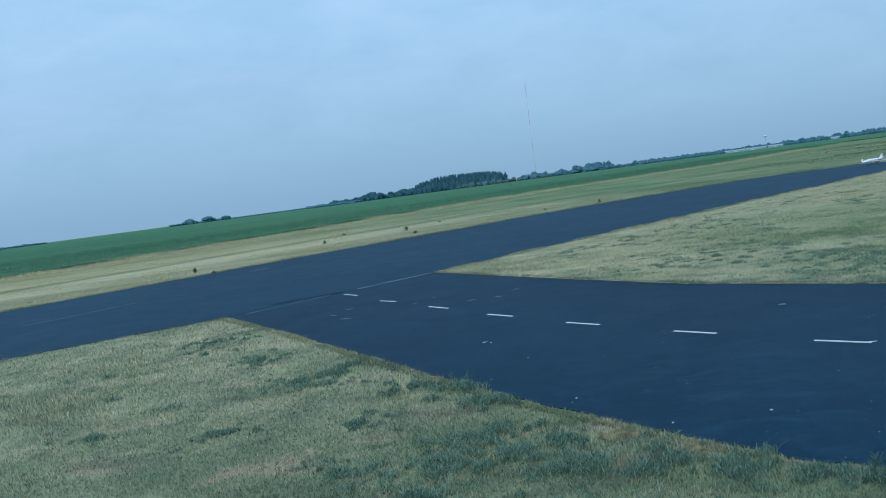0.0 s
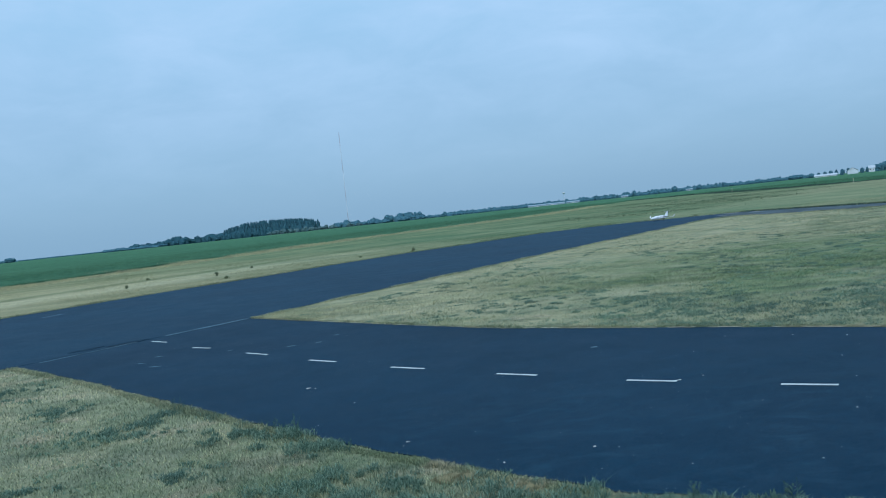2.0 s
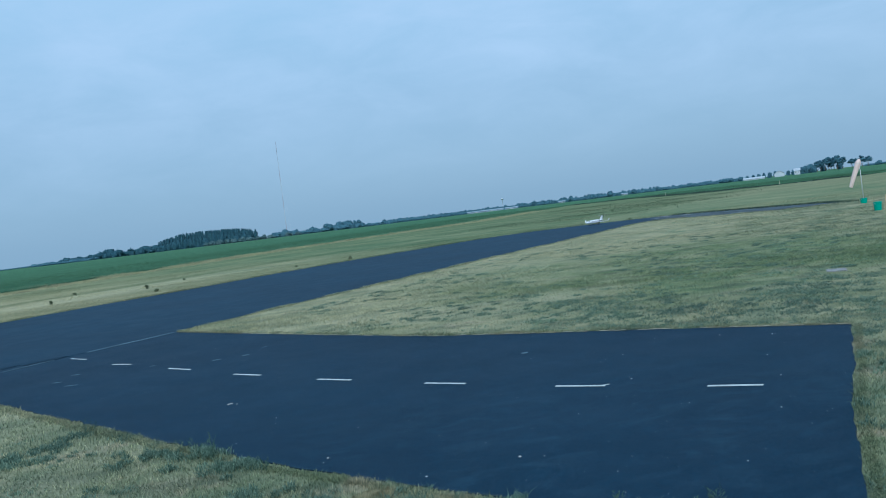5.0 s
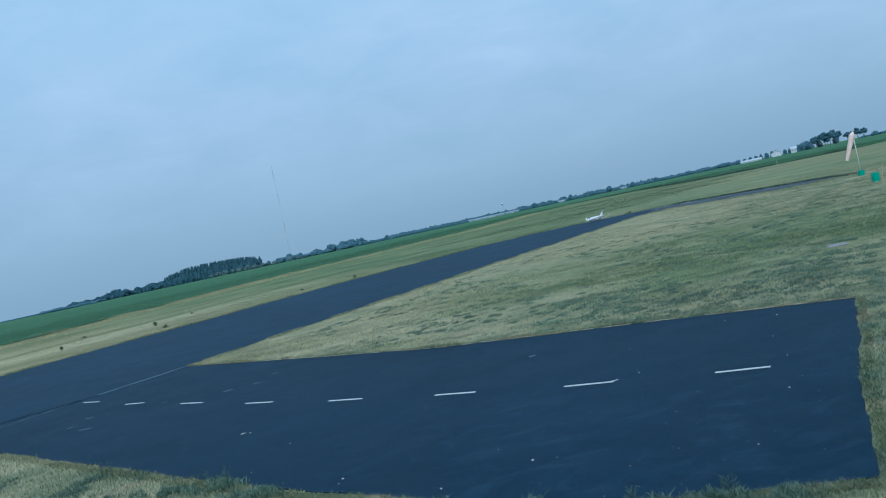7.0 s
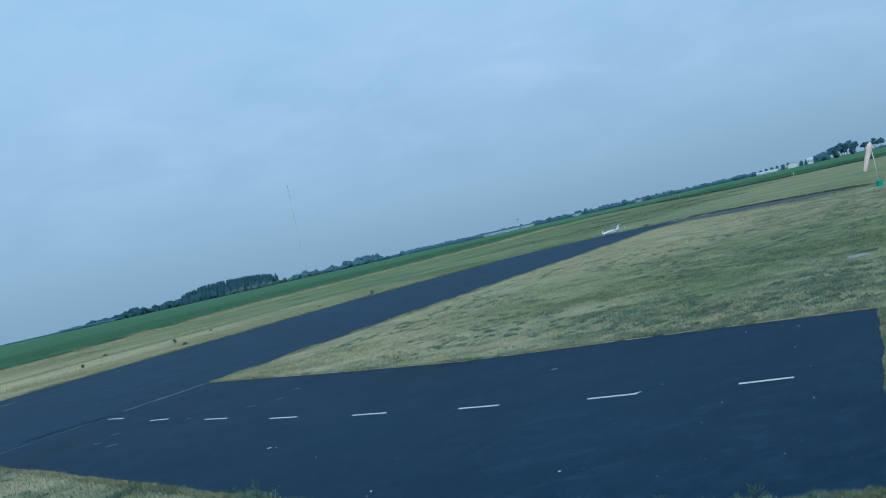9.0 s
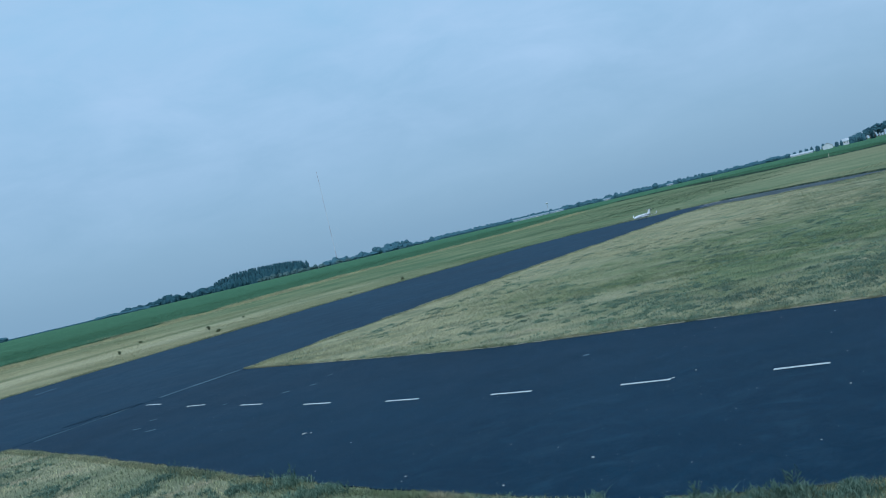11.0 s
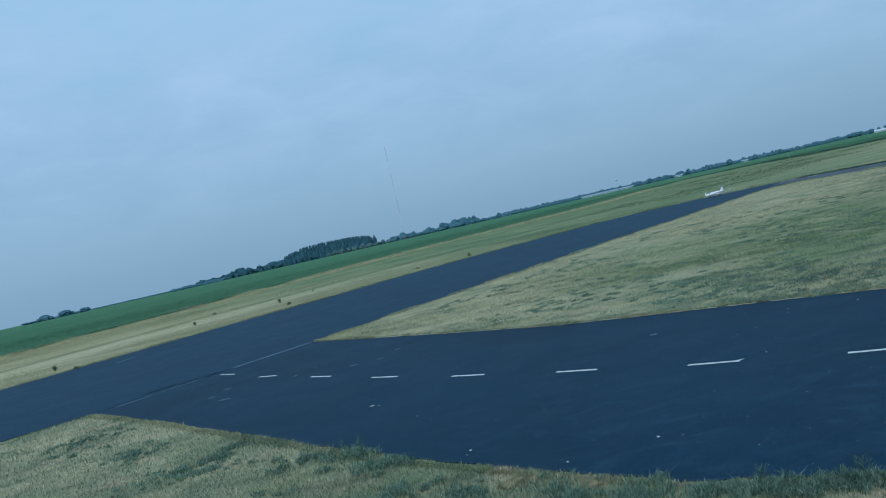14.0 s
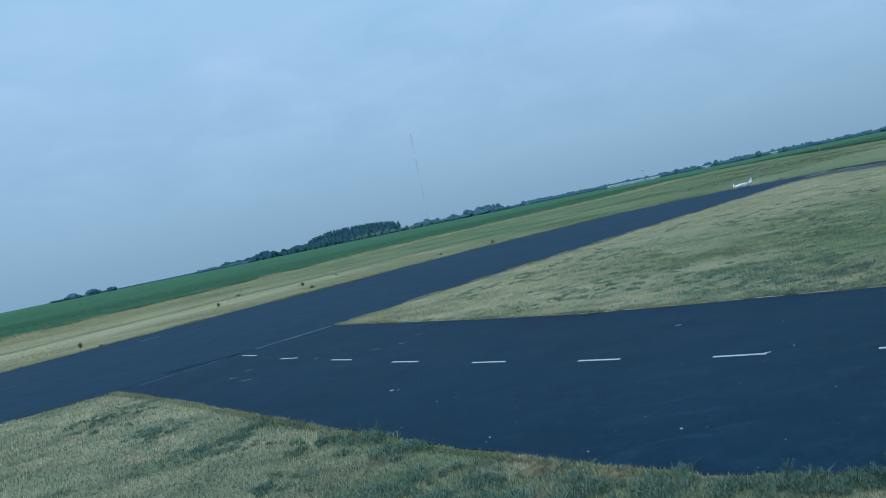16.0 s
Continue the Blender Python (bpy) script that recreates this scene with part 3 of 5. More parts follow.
def strip_line(name, line, width, z, mat, parent, seed):
    """A thin filled joint that follows a line, of uneven width."""
    rng = random.Random(seed)
    pts = ragged(line, 0.25, 0.008, seed)
    bm = bmesh.new()
    rows = []
    for i, (x, y) in enumerate(pts):
        x2, y2 = pts[min(i + 1, len(pts) - 1)]
        x1, y1 = pts[max(i - 1, 0)]
        d = math.hypot(x2 - x1, y2 - y1)
        w = width * rng.uniform(0.6, 1.2)
        nx, ny = -(y2 - y1) / d * w, (x2 - x1) / d * w
        rows.append([bm.verts.new(c) for c in ((x + nx, y + ny, z - 0.005), (x + nx, y + ny, z), (x - nx, y - ny, z), (x - nx, y - ny, z - 0.005))])
    for r0, r1 in zip(rows, rows[1:]):
        for k in range(3):
            bm.faces.new((r0[k], r0[k + 1], r1[k + 1], r1[k]))
    return part(name, bm, mat, parent)


for i, (x, y, a, w) in enumerate([(-2.55, 16.05, 0.95, 0.34), (-3.15, 15.85, 0.7, 0.26)]):
    spot("oil_stain", x, y, a, w, 0.62, STAIN, runway, 170 + i, 0.005)
strip_line("joint_line", [(-0.36, 17.80), (-1.88, 16.47)], 0.05, 0.004, FADED, runway, 11)
strip_line("joint_line", [(-2.35, 16.01), (-3.70, 14.76)], 0.028, 0.004, FADED, runway, 12)
strip_line("joint_line", [(-9.37, 17.89), (-7.66, 20.07)], 0.03, 0.004, FADED, runway, 13)
strip_line("paint_tail", [(3.46, 6.85), (3.52, 6.84)], 0.005, 0.0, LINE, taxiway, 16)
strip_line("joint_line", [(-6.16, 25.77), (-5.75, 26.43)], 0.06, 0.004, FADED, runway, 14)


# ---- grass ----
def blades(name, px, py, h, w, lean, mat, segments=1, seed=0, z0=-0.014):
    """Grass blades standing at the given points, as one mesh."""
    rng = np.random.default_rng(seed)
    n = len(px)
    th = rng.uniform(0, math.tau, n)
    la = rng.uniform(0, math.tau, n)
    cx, sx = np.cos(th) * w * 0.5, np.sin(th) * w * 0.5
    lx, ly = np.cos(la) * lean * h, np.sin(la) * lean * h
    z = np.full(n, z0)
    A = np.stack([px - cx, py - sx, z], 1)
    B = np.stack([px + cx, py + sx, z], 1)
    T = np.stack([px + lx, py + ly, z0 + h], 1)
    if segments == 1:
        V = np.stack([A, B, T], 1).reshape(-1, 3)
        F = np.arange(3 * n).reshape(-1, 3)
        return raw_mesh(name, V, F, mat, 3)
    M = np.stack([px + lx * 0.35, py + ly * 0.35, z0 + h * 0.62], 1)
    C = M + np.stack([cx, sx, 0 * cx], 1) * 0.8
    D = M - np.stack([cx, sx, 0 * cx], 1) * 0.8
    V = np.stack([A, B, C, D, T], 1).reshape(-1, 3)
    k = np.arange(n)[:, None] * 5
    F = np.concatenate([k + [0, 1, 2], k + [0, 2, 3], k + [3, 2, 4]], 1).reshape(-1, 3)
    return raw_mesh(name, V, F, mat, 3)


def patchy(px, py, scale, seed):
    """Smooth patchiness over the ground, 0 to 1."""
    rng = np.random.default_rng(seed)
    s = np.zeros(len(px))
    for k in range(14):
        a, f, p = rng.uniform(0, math.tau), scale * rng.uniform(0.5, 2.2), rng.uniform(0, math.tau)
        s += np.sin(f * (px * math.cos(a) + py * math.sin(a)) + p)
    return 1 / (1 + np.exp(-s * 0.9))


PAVED = [runway_outline, taxi_outline]


def on_grass(x, y):
    ok = np.ones(len(x), bool)
    for poly in PAVED:
        ok &= ~inside(x, y, poly)
    return ok


def fan(n, az0, az1, d0, d1, seed):
    """Points over a sector of the ground, thinning out with distance."""
    rng = np.random.default_rng(seed)
    az = np.radians(rng.uniform(az0, az1, n))
    d = d0 * (d1 / d0) ** rng.uniform(0, 1, n)
    return d * np.sin(az), d * np.cos(az)


# close turf on this side of the taxiway
x, y = fan(600000, -56, 68, 1.7, 19.0, 21)
azi, dis = np.degrees(np.arctan2(x, y)), np.hypot(x, y)
k = on_grass(x, y) & (np.random.default_rng(20).uniform(0, 1, len(x)) < np.clip((azi + 56) / 18, 0, 1) * np.clip((68 - azi) / 18, 0, 1) * np.clip((dis - 1.7) / 1.2, 0, 1))
x, y = x[k], y[k]
rng = np.random.default_rng(22)
tall = 0.25 + 0.75 * patchy(x, y, 2.4, 23) * patchy(x, y, 0.8, 29)
h = (0.012 + 0.040 * tall) * rng.uniform(0.5, 1.5, len(x)) * np.clip(0.35 + 0.08 * np.hypot(x, y), 0.6, 1.0)
w = 0.0018 + 0.00056 * np.hypot(x, y)
lean, close = rng.uniform(0.3, 1.2, len(x)), (x - CX0) * RX + (y - CY0) * RY < -1.5 - 0.6 * np.maximum(x, 0)
close |= np.hypot(x, y) < 6.5
tagged(blades("turf_grass", x[close], y[close], h[close], w[close], lean[close], BLADE, 2, 24), "short mown grass, dry tips over green", "grass", kind="stuff")
k = ~close
tagged(blades("turf_grass", x[k], y[k], h[k] * 0.7, w[k] * 0.8, lean[k] * 1.4, MOWN, 2, 30), "closely mown bleached turf between runway and taxiway", "grass", kind="stuff")
# the same turf behind and under the eye
x, y = fan(170000, 52, 322, 2.0, 17.0, 25)
rng = np.random.default_rng(26)
a, r = rng.uniform(0, math.tau, 26000), 3.0 * np.sqrt(rng.uniform(0, 1, 26000))
k = rng.uniform(0, 1, len(x)) < np.clip((np.hypot(x, y) - 2.0) / 1.4, 0, 1)
x, y = x[k], y[k]
k = rng.uniform(0, 1, len(r)) < np.clip((3.0 - r) / 1.4, 0, 1)
x2, y2 = (r * np.cos(a))[k], (r * np.sin(a))[k]
x, y = np.concatenate([x, x2]), np.concatenate([y, y2])
k = on_grass(x, y)
x, y = x[k], y[k]
rng = np.random.default_rng(27)
h = (0.010 + 0.018 * (0.3 + 0.5 * patchy(x, y, 2.4, 23))) * rng.uniform(0.5, 1.5, len(x))
tagged(blades("turf_grass", x, y, h, 0.005 + 0.0009 * np.hypot(x, y), rng.uniform(0.3, 1.5, len(x)), BLADE, 1, 28), "short mown grass, dry tips over green", "grass", kind="stuff")
# turf further off
x, y = fan(380000, -42, 58, 16.0, 60.0, 31)
k = on_grass(x, y)
x, y = x[k], y[k]
rng = np.random.default_rng(32)
tall = patchy(x, y, 0.7, 33)
h = (0.012 + 0.030 * tall) * rng.uniform(0.5, 1.5, len(x))
tagged(blades("verge_grass", x, y, h, 0.005 + 0.00042 * np.hypot(x, y), rng.uniform(0.6, 2.0, len(x)), MOWN, 1, 34), "sun-bleached mown grass beside the runway", "grass", kind="stuff")


def edge_points(line, n, spread, seed, shift=0.0):
    rng = np.random.default_rng(seed)
    P = np.array(line)
    L = np.hypot(*np.diff(P, axis=0).T)
    s = np.sort(rng.uniform(0, L.sum(), n))
    c = np.concatenate([[0], np.cumsum(L)])
    i = np.clip(np.searchsorted(c, s, side="right") - 1, 0, len(L) - 1)
    f = (s - c[i]) / L[i]
    q = P[i] + (P[i + 1] - P[i]) * f[:, None]
    d = (P[i + 1] - P[i]) / L[i][:, None]
    o = rng.normal(shift, spread, n)
    return q[:, 0] - d[:, 1] * o, q[:, 1] + d[:, 0] * o


# longer fringe hanging over the paved edges
for line, n, sp, hh, sd, sh in ((TAXI_NEAR, 26000, 0.028, 0.024, 41, 0.08), (TAXI_FAR, 14000, 0.03, 0.035, 42, 0.05), (TAXI_RIGHT, 9000, 0.018, 0.017, 43, 0.06), (NEAR_RIGHT, 20000, 0.05, 0.035, 44, -0.06), (END, 9000, 0.10, 0.05, 47, -0.12), (NEAR_LEFT[1:], 9000, 0.05, 0.016, 45, -0.09), (FAR[:-2], 22000, 0.10, 0.05, 46, -0.10)):
    x, y = edge_points(line, n, sp, sd, sh)
    rng = np.random.default_rng(sd)
    h = hh * rng.uniform(0.4, 1.3, n) * (0.5 + patchy(x, y, 3.0, sd))
    tagged(blades("edge_grass", x, y, h, 0.004 + 0.0007 * np.hypot(x, y), rng.uniform(0.3, 1.4, n), BLADE, 1, sd, -0.012), "ragged grass fringe along the asphalt edge", "grass", kind="stuff")
# dead thatch lying along the edges
for line, n, sp, sd, sh in ((TAXI_FAR, 16000, 0.018, 51, 0.0), (TAXI_NEAR, 5000, 0.05, 52, 0.07)):
    x, y = edge_points(line, n, sp, sd, sh)
    k = patchy(x, y, 2.2, sd) > (0.25 if sd == 51 else 0.35)
    k &= on_grass(x, y) | (sd == 51)
    x, y = x[k], y[k]
    rng = np.random.default_rng(sd)
    tagged(blades("dead_thatch", x, y, rng.uniform(0.008, 0.022, len(x)), 0.003 + 0.0008 * np.hypot(x, y), rng.uniform(0.5, 1.6, len(x)), STRAW, 1, sd, -0.006), "pale dead thatch along the asphalt edge", "dead grass", kind="stuff")


# bleached roots hanging out over the broken edge of the asphalt
rng = random.Random(58)
P = ragged(TAXI_FAR, 0.05, 0.010, 5)
i = 24
while i < len(P) - 6:
    n = rng.randint(4, 12)
    seg = P[i:i + n]
    if len(seg) > 2 and rng.random() < 0.5 + 0.45 * min(1.0, i / 120):
        strip_line("root_edge", [(px - 0.008, py - 0.006) for px, py in seg], rng.uniform(0.003, 0.008), 0.006, ROOTS, taxiway, 700 + i)
    i += n + rng.randint(0, 2)


def weed_clump(x, y, radius, height, count, seed):
    """An uneven clump of weeds: several tufts that stand close together, small leaves high on thin stems."""
    rng = np.random.default_rng(seed)
    n = int(10 + 60 * radius)
    ta, tr = rng.uniform(0, math.tau, n), radius * 0.72 * np.abs(rng.normal(0, 1, n))
    tx, ty, ts = tr * np.cos(ta), tr * np.sin(ta) * rng.uniform(0.6, 1.1), rng.uniform(0.022, 0.080, n)
    i = rng.integers(0, n, count)
    a, r = rng.uniform(0, math.tau, count), np.sqrt(rng.uniform(0, 1, count))
    px, py = x + tx[i] + ts[i] * r * np.cos(a), y + ty[i] + ts[i] * r * np.sin(a)
    h = height * (0.5 + 8.0 * ts[i]) * (1.05 - 0.5 * r) * rng.uniform(0.5, 1.15, count)
    k = on_grass(px, py)
    leaf = np.where(rng.uniform(0, 1, count) < 0.25, h, np.minimum(h, rng.uniform(0.012, 0.026, count) + 0.0012 * math.hypot(x, y)))
    return np.stack([px, py, leaf, rng.uniform(0.2, 1.6, count), h - leaf - 0.014])[:, k]


clump_parts = []
CLUMPS = [(-1.66, 8.27, 0.42, 0.13), (-1.32, 8.01, 0.25, 0.10), (-3.23, 7.06, 0.22, 0.10), (-0.86, 6.41, 0.24, 0.12), (0.12, 5.57, 0.30, 0.14), (-0.14, 5.13, 0.36, 0.14), (-0.35, 4.64, 0.30, 0.12), (0.65, 4.79, 0.28, 0.14),
          (1.15, 4.70, 0.24, 0.13), (1.45, 4.40, 0.26, 0.14), (0.19, 6.59, 0.24, 0.11), (-1.31, 8.49, 0.24, 0.11), (-3.52, 11.77, 0.5, 0.10), (-0.88, 5.23, 0.28, 0.11), (0.26, 5.14, 0.20, 0.13), (2.04, 4.05, 0.15, 0.12), (2.24, 3.87, 0.16, 0.11), (1.79, 4.24, 0.13, 0.10), (2.68, 3.61, 0.15, 0.12),
          (2.43, 3.77, 0.16, 0.12), (0.01, 7.14, 0.22, 0.15), (-1.15, 8.82, 0.2, 0.12), (-2.37, 9.87, 0.35, 0.10), (-2.04, 6.66, 0.25, 0.09), (0.62, 5.30, 0.2, 0.1), (-0.44, 7.44, 0.25, 0.1), (4.46, 4.28, 0.3, 0.14), (5.75, 5.49, 0.3, 0.12)]
for i, (x, y, r, hh) in enumerate(CLUMPS + [(10.65, 11.80, 0.07, 0.06), (10.77, 11.66, 0.06, 0.06)]):
    clump_parts.append(weed_clump(x, y, r, hh * (0.62 if x > -0.6 else 0.46), int((1100 + 4200 * r) * (1.0 if x > -0.6 else 0.55)), 200 + i))
# small tufts strewn between them
rng = np.random.default_rng(228)
tx, ty = rng.uniform(-5.0, 3.2, 1500), rng.uniform(2.6, 11.5, 1500)
keep = on_grass(tx, ty) & (patchy(tx, ty, 0.9, 229) > rng.uniform(0.25, 0.85, 1500)) & (ty > 3.0 - 0.4 * tx) & (rng.uniform(0, 1, 1500) < np.clip(0.62 + 0.26 * tx, 0.05, 1.0))
for i, (x, y) in enumerate(zip(tx[keep], ty[keep])):
    clump_parts.append(weed_clump(x, y, rng.uniform(0.03, 0.13), rng.uniform(0.035, 0.075), int(rng.uniform(50, 190)), 2000 + i))
C = np.concatenate(clump_parts, 1)
tagged(blades("weed_clumps", C[0], C[1], C[2], 0.0022 + 0.0005 * np.hypot(C[0], C[1]), C[3], WEED, 2, 226, C[4]), "dark blue-green weed clumps in short turf", "weeds", kind="stuff")
# loose low weeds in the turf across the taxiway
loose_parts = [weed_clump(5.71, 6.14, 0.12, 0.06, 260, 290), weed_clump(6.54, 6.86, 0.22, 0.035, 320, 291), weed_clump(5.40, 5.60, 0.16, 0.045, 260, 292), weed_clump(6.17, 6.15, 0.3, 0.035, 380, 293), weed_clump(5.13, 5.05, 0.3, 0.04, 380, 294)]
for i, (x, y, r) in enumerate([(7.16, 9.86, 0.34), (7.47, 10.03, 0.26), (7.66, 9.32, 0.3), (6.65, 9.74, 0.3), (6.35, 10.06, 0.28), (5.23, 9.54, 0.26), (5.67, 11.12, 0.34), (4.96, 11.22, 0.3), (7.14, 8.99, 0.22), (6.77, 10.28, 0.25), (5.76, 10.48, 0.25), (6.44, 9.14, 0.28),
                               (7.35, 9.05, 0.28), (8.05, 8.68, 0.24), (8.35, 8.36, 0.22), (7.58, 7.91, 0.15), (8.19, 10.20, 0.3), (8.91, 10.87, 0.3), (6.29, 11.90, 0.35), (7.22, 12.46, 0.4), (8.67, 13.80, 0.4), (9.76, 12.31, 0.35)]):
    loose_parts.append(weed_clump(x, y, r * 1.9, 0.040, int(160 + 520 * r), 240 + i))
C = np.concatenate(loose_parts, 1)
# dark tufts in the turf between taxiway and runway
rng = np.random.default_rng(231)
tx, ty = fan(2000, 2, 54, 7.5, 30.0, 232)
keep = on_grass(tx, ty) & (patchy(tx, ty, 0.8, 233) > rng.uniform(0.15, 0.98, len(tx))) & (-(tx - CX0) * RY + (ty - CY0) * RX < -1.2)
rx, ry = fan(170, 22, 42, 10.2, 14.5, 235)
near = on_grass(rx, ry) & (patchy(rx, ry, 1.2, 236) > 0.4)
tx, ty, keep = np.concatenate([tx[keep], rx[near]]), np.concatenate([ty[keep], ry[near]]), slice(None)
tuft_parts = [weed_clump(x, y, rng.uniform(0.05, 0.20), rng.uniform(0.028, 0.060), int(rng.uniform(45, 120)), 4000 + i) for i, (x, y) in enumerate(zip(tx[keep], ty[keep]))]
D = np.concatenate(tuft_parts, 1)
tagged(blades("turf_tufts", D[0], D[1], D[2], 0.0030 + 0.0007 * np.hypot(D[0], D[1]), D[3], TUFT, 1, 234, D[4]), "blue-green tufts in mown turf", "weeds", kind="stuff")
tagged(blades("soft_weeds", C[0], C[1], C[2], 0.0035 + 0.0007 * np.hypot(C[0], C[1]), C[3], WEED2, 2, 227, C[4]), "loose grey-green weeds in mown turf", "weeds", kind="stuff")
# rank dark growth along the turn-off's far edge
x, y = edge_points(END[:7], 7000, 0.16, 57, -0.15)
rng = np.random.default_rng(57)
tagged(blades("edge_weeds", x, y, rng.uniform(0.03, 0.10, len(x)), np.full(len(x), 0.035), rng.uniform(0.2, 0.8, len(x)), RANK, 1, 57), "dark rank weeds along the asphalt's far edge", "weeds", kind="stuff")
# coarse tufts over the rough sward beyond the runway
x, y = fan(170000, 14, 60, 44.0, 175.0, 65)
v = -(x - CX0) * RY + (y - CY0) * RX
k = on_grass(x, y) & ~inside(x, y, FIELD + [(400.0, 400.0), (-300.0, 400.0)]) 
azi = np.degrees(np.arctan2(x, y))
k &= np.random.default_rng(69).uniform(0, 1, len(x)) < 0.8 * np.clip((azi - 14) / 14, 0, 1) * np.clip((v - 9) / 8 + (np.hypot(x, y) > 58), 0, 1) * patchy(x, y, 0.10, 66) * (0.25 + patchy(x, y, 0.45, 70))
x, y = x[k], y[k]
rng = np.random.default_rng(67)
tagged(blades("rough_tufts", x, y, rng.uniform(0.03, 0.11, len(x)) * (0.35 + patchy(x, y, 0.6, 71)), 0.0009 * np.hypot(x, y), rng.uniform(0.8, 3.0, len(x)), PASTURE, 1, 68), "coarse green tufts in rough pasture", "tufts", kind="stuff")
# looser clumps over the wide turf
rng = np.random.default_rng(61)
cx, cy = fan(3200, -35, 58, 4.0, 45.0, 62)
dens = patchy(cx, cy, 0.5, 63)
k = on_grass(cx, cy) & (dens > 0.45)
k &= (-(cx - CX0) * RY + (cy - CY0) * RX < -0.6)
k &= (rng.uniform(0, 1, len(cx)) < np.where((cx - CX0) * RX + (cy - CY0) * RY < -5.0, 0.35, 0.8))
cx, cy = cx[k], cy[k]
m = 28
R = rng.uniform(0.08, 0.30, len(cx)) * (0.6 + 0.03 * np.hypot(cx, cy))
a, r = rng.uniform(0, math.tau, (len(cx), m)), np.sqrt(rng.uniform(0, 1, (len(cx), m)))
px = (cx[:, None] + R[:, None] * r * np.cos(a) * 1.3).ravel()
py = (cy[:, None] + R[:, None] * r * np.sin(a) * 0.7).ravel()
h = (0.04 * (1.1 - 0.6 * r) * rng.uniform(0.5, 1.2, r.shape)).ravel()
k = on_grass(px, py)
tagged(blades("turf_weeds", px[k], py[k], h[k], 0.006 + 0.0009 * np.hypot(px[k], py[k]), rng.uniform(0.4, 1.3, k.sum()), WEED2, 1, 64), "scattered grey-green weeds in mown turf", "weeds", kind="stuff")


def tall_weed(x, y, height, seed):
    """A thin upright weed with a few side stalks and narrow leaves."""
    rng = random.Random(seed)
    root = tagged(thing("tall_weed", x, y, -0.014), "thin upright weed with narrow leaves at the asphalt edge", "weed", "tall weeds at the edge")
    for s in range(4):
        bm = bmesh.new()
        dx, dy, hh = rng.uniform(-0.05, 0.05), rng.uniform(-0.05, 0.05), height * rng.uniform(0.6, 1.0)
        bx, by = rng.uniform(-0.04, 0.04), rng.uniform(-0.04, 0.04)
        base = [bm.verts.new((bx + 0.003 * math.cos(q), by + 0.003 * math.sin(q), 0)) for q in (0, 2.1, 4.2)]
        tip = bm.verts.new((bx + dx, by + dy, hh))
        for i in range(3):
            bm.faces.new((base[i], base[(i + 1) % 3], tip))
        stalk = part("stalk", bm, WEED, root)
        for q in range(9):
            f = 0.2 + 0.75 * q / 9
            a, ln = rng.uniform(0, math.tau), 0.045 * (1.2 - f)
            ox, oy, oz = bx + dx * f, by + dy * f, hh * f
            bm = bmesh.new()
            v = [bm.verts.new(c) for c in ((ox, oy, oz), (ox + ln * 0.5 * math.cos(a) - 0.004 * math.sin(a), oy + ln * 0.5 * math.sin(a) + 0.004 * math.cos(a), oz + ln * 0.5),
                                           (ox + ln * math.cos(a), oy + ln * math.sin(a), oz + ln * 0.8), (ox + ln * 0.5 * math.cos(a) + 0.004 * math.sin(a), oy + ln * 0.5 * math.sin(a) - 0.004 * math.cos(a), oz + ln * 0.5))]
            bm.faces.new(v)
            part("leaf", bm, WEED, stalk)


def thatch_mound(x, y, r, seed):
    rng = np.random.default_rng(seed)
    n = 1500
    a, q = rng.uniform(0, math.tau, n), np.sqrt(rng.uniform(0, 1, n))
    px, py = x + r * q * np.cos(a), y + r * 0.6 * q * np.sin(a)
    k = on_grass(px, py)
    px, py, q = px[k], py[k], q[k]
    ob = blades("thatch_mound", px, py, (0.016 * (1.1 - q) + 0.012) * rng.uniform(0.6, 1.2, len(px)), np.full(len(px), 0.005), rng.uniform(0.6, 1.6, len(px)), STRAW2, 2, seed)
    tagged(ob, "low brown mound of dead grass at the asphalt edge", "dead grass", "brown grass mounds")


for i, (x, y, r) in enumerate([(1.03, 5.26, 0.20), (1.30, 4.83, 0.16)]):
    thatch_mound(x, y, r, 330 + i)
for i, (x, y, hh) in enumerate([(0.04, 7.15, 0.22), (-0.16, 7.39, 0.16), (2.07, 4.12, 0.15), (2.51, 3.84, 0.17), (2.39, 3.82, 0.12), (-1.05, 8.93, 0.18), (0.40, 6.29, 0.12)]):
    tall_weed(x, y, hh, 300 + i)


# ---- shrubs, trees and woods ----
def card_cloud(rng, centres, radii, per, size, tumble=0.45, inner=0.65):
    """Small leaf faces scattered over many clumps."""
    n = len(centres)
    d = rng.normal(size=(n, per, 3))
    d /= np.linalg.norm(d, axis=2, keepdims=True)
    c = centres[:, None] + d * radii[:, None] * rng.uniform(inner, 1.08, (n, per, 1))
    c = c.reshape(-1, 3)
    face = d.reshape(-1, 3) + rng.normal(0, tumble, c.shape)
    u = np.cross(face, rng.normal(size=c.shape))
    u /= np.linalg.norm(u, axis=1, keepdims=True)
    v = np.cross(face, u)
    v /= np.linalg.norm(v, axis=1, keepdims=True)
    s = size * rng.uniform(0.6, 1.3, (len(c), 1))
    return np.stack([c - u * s - v * s * 0.6, c + u * s - v * s * 0.5, c + u * s * 0.8 + v * s * 0.6, c - u * s * 0.7 + v * s * 0.5], 1)


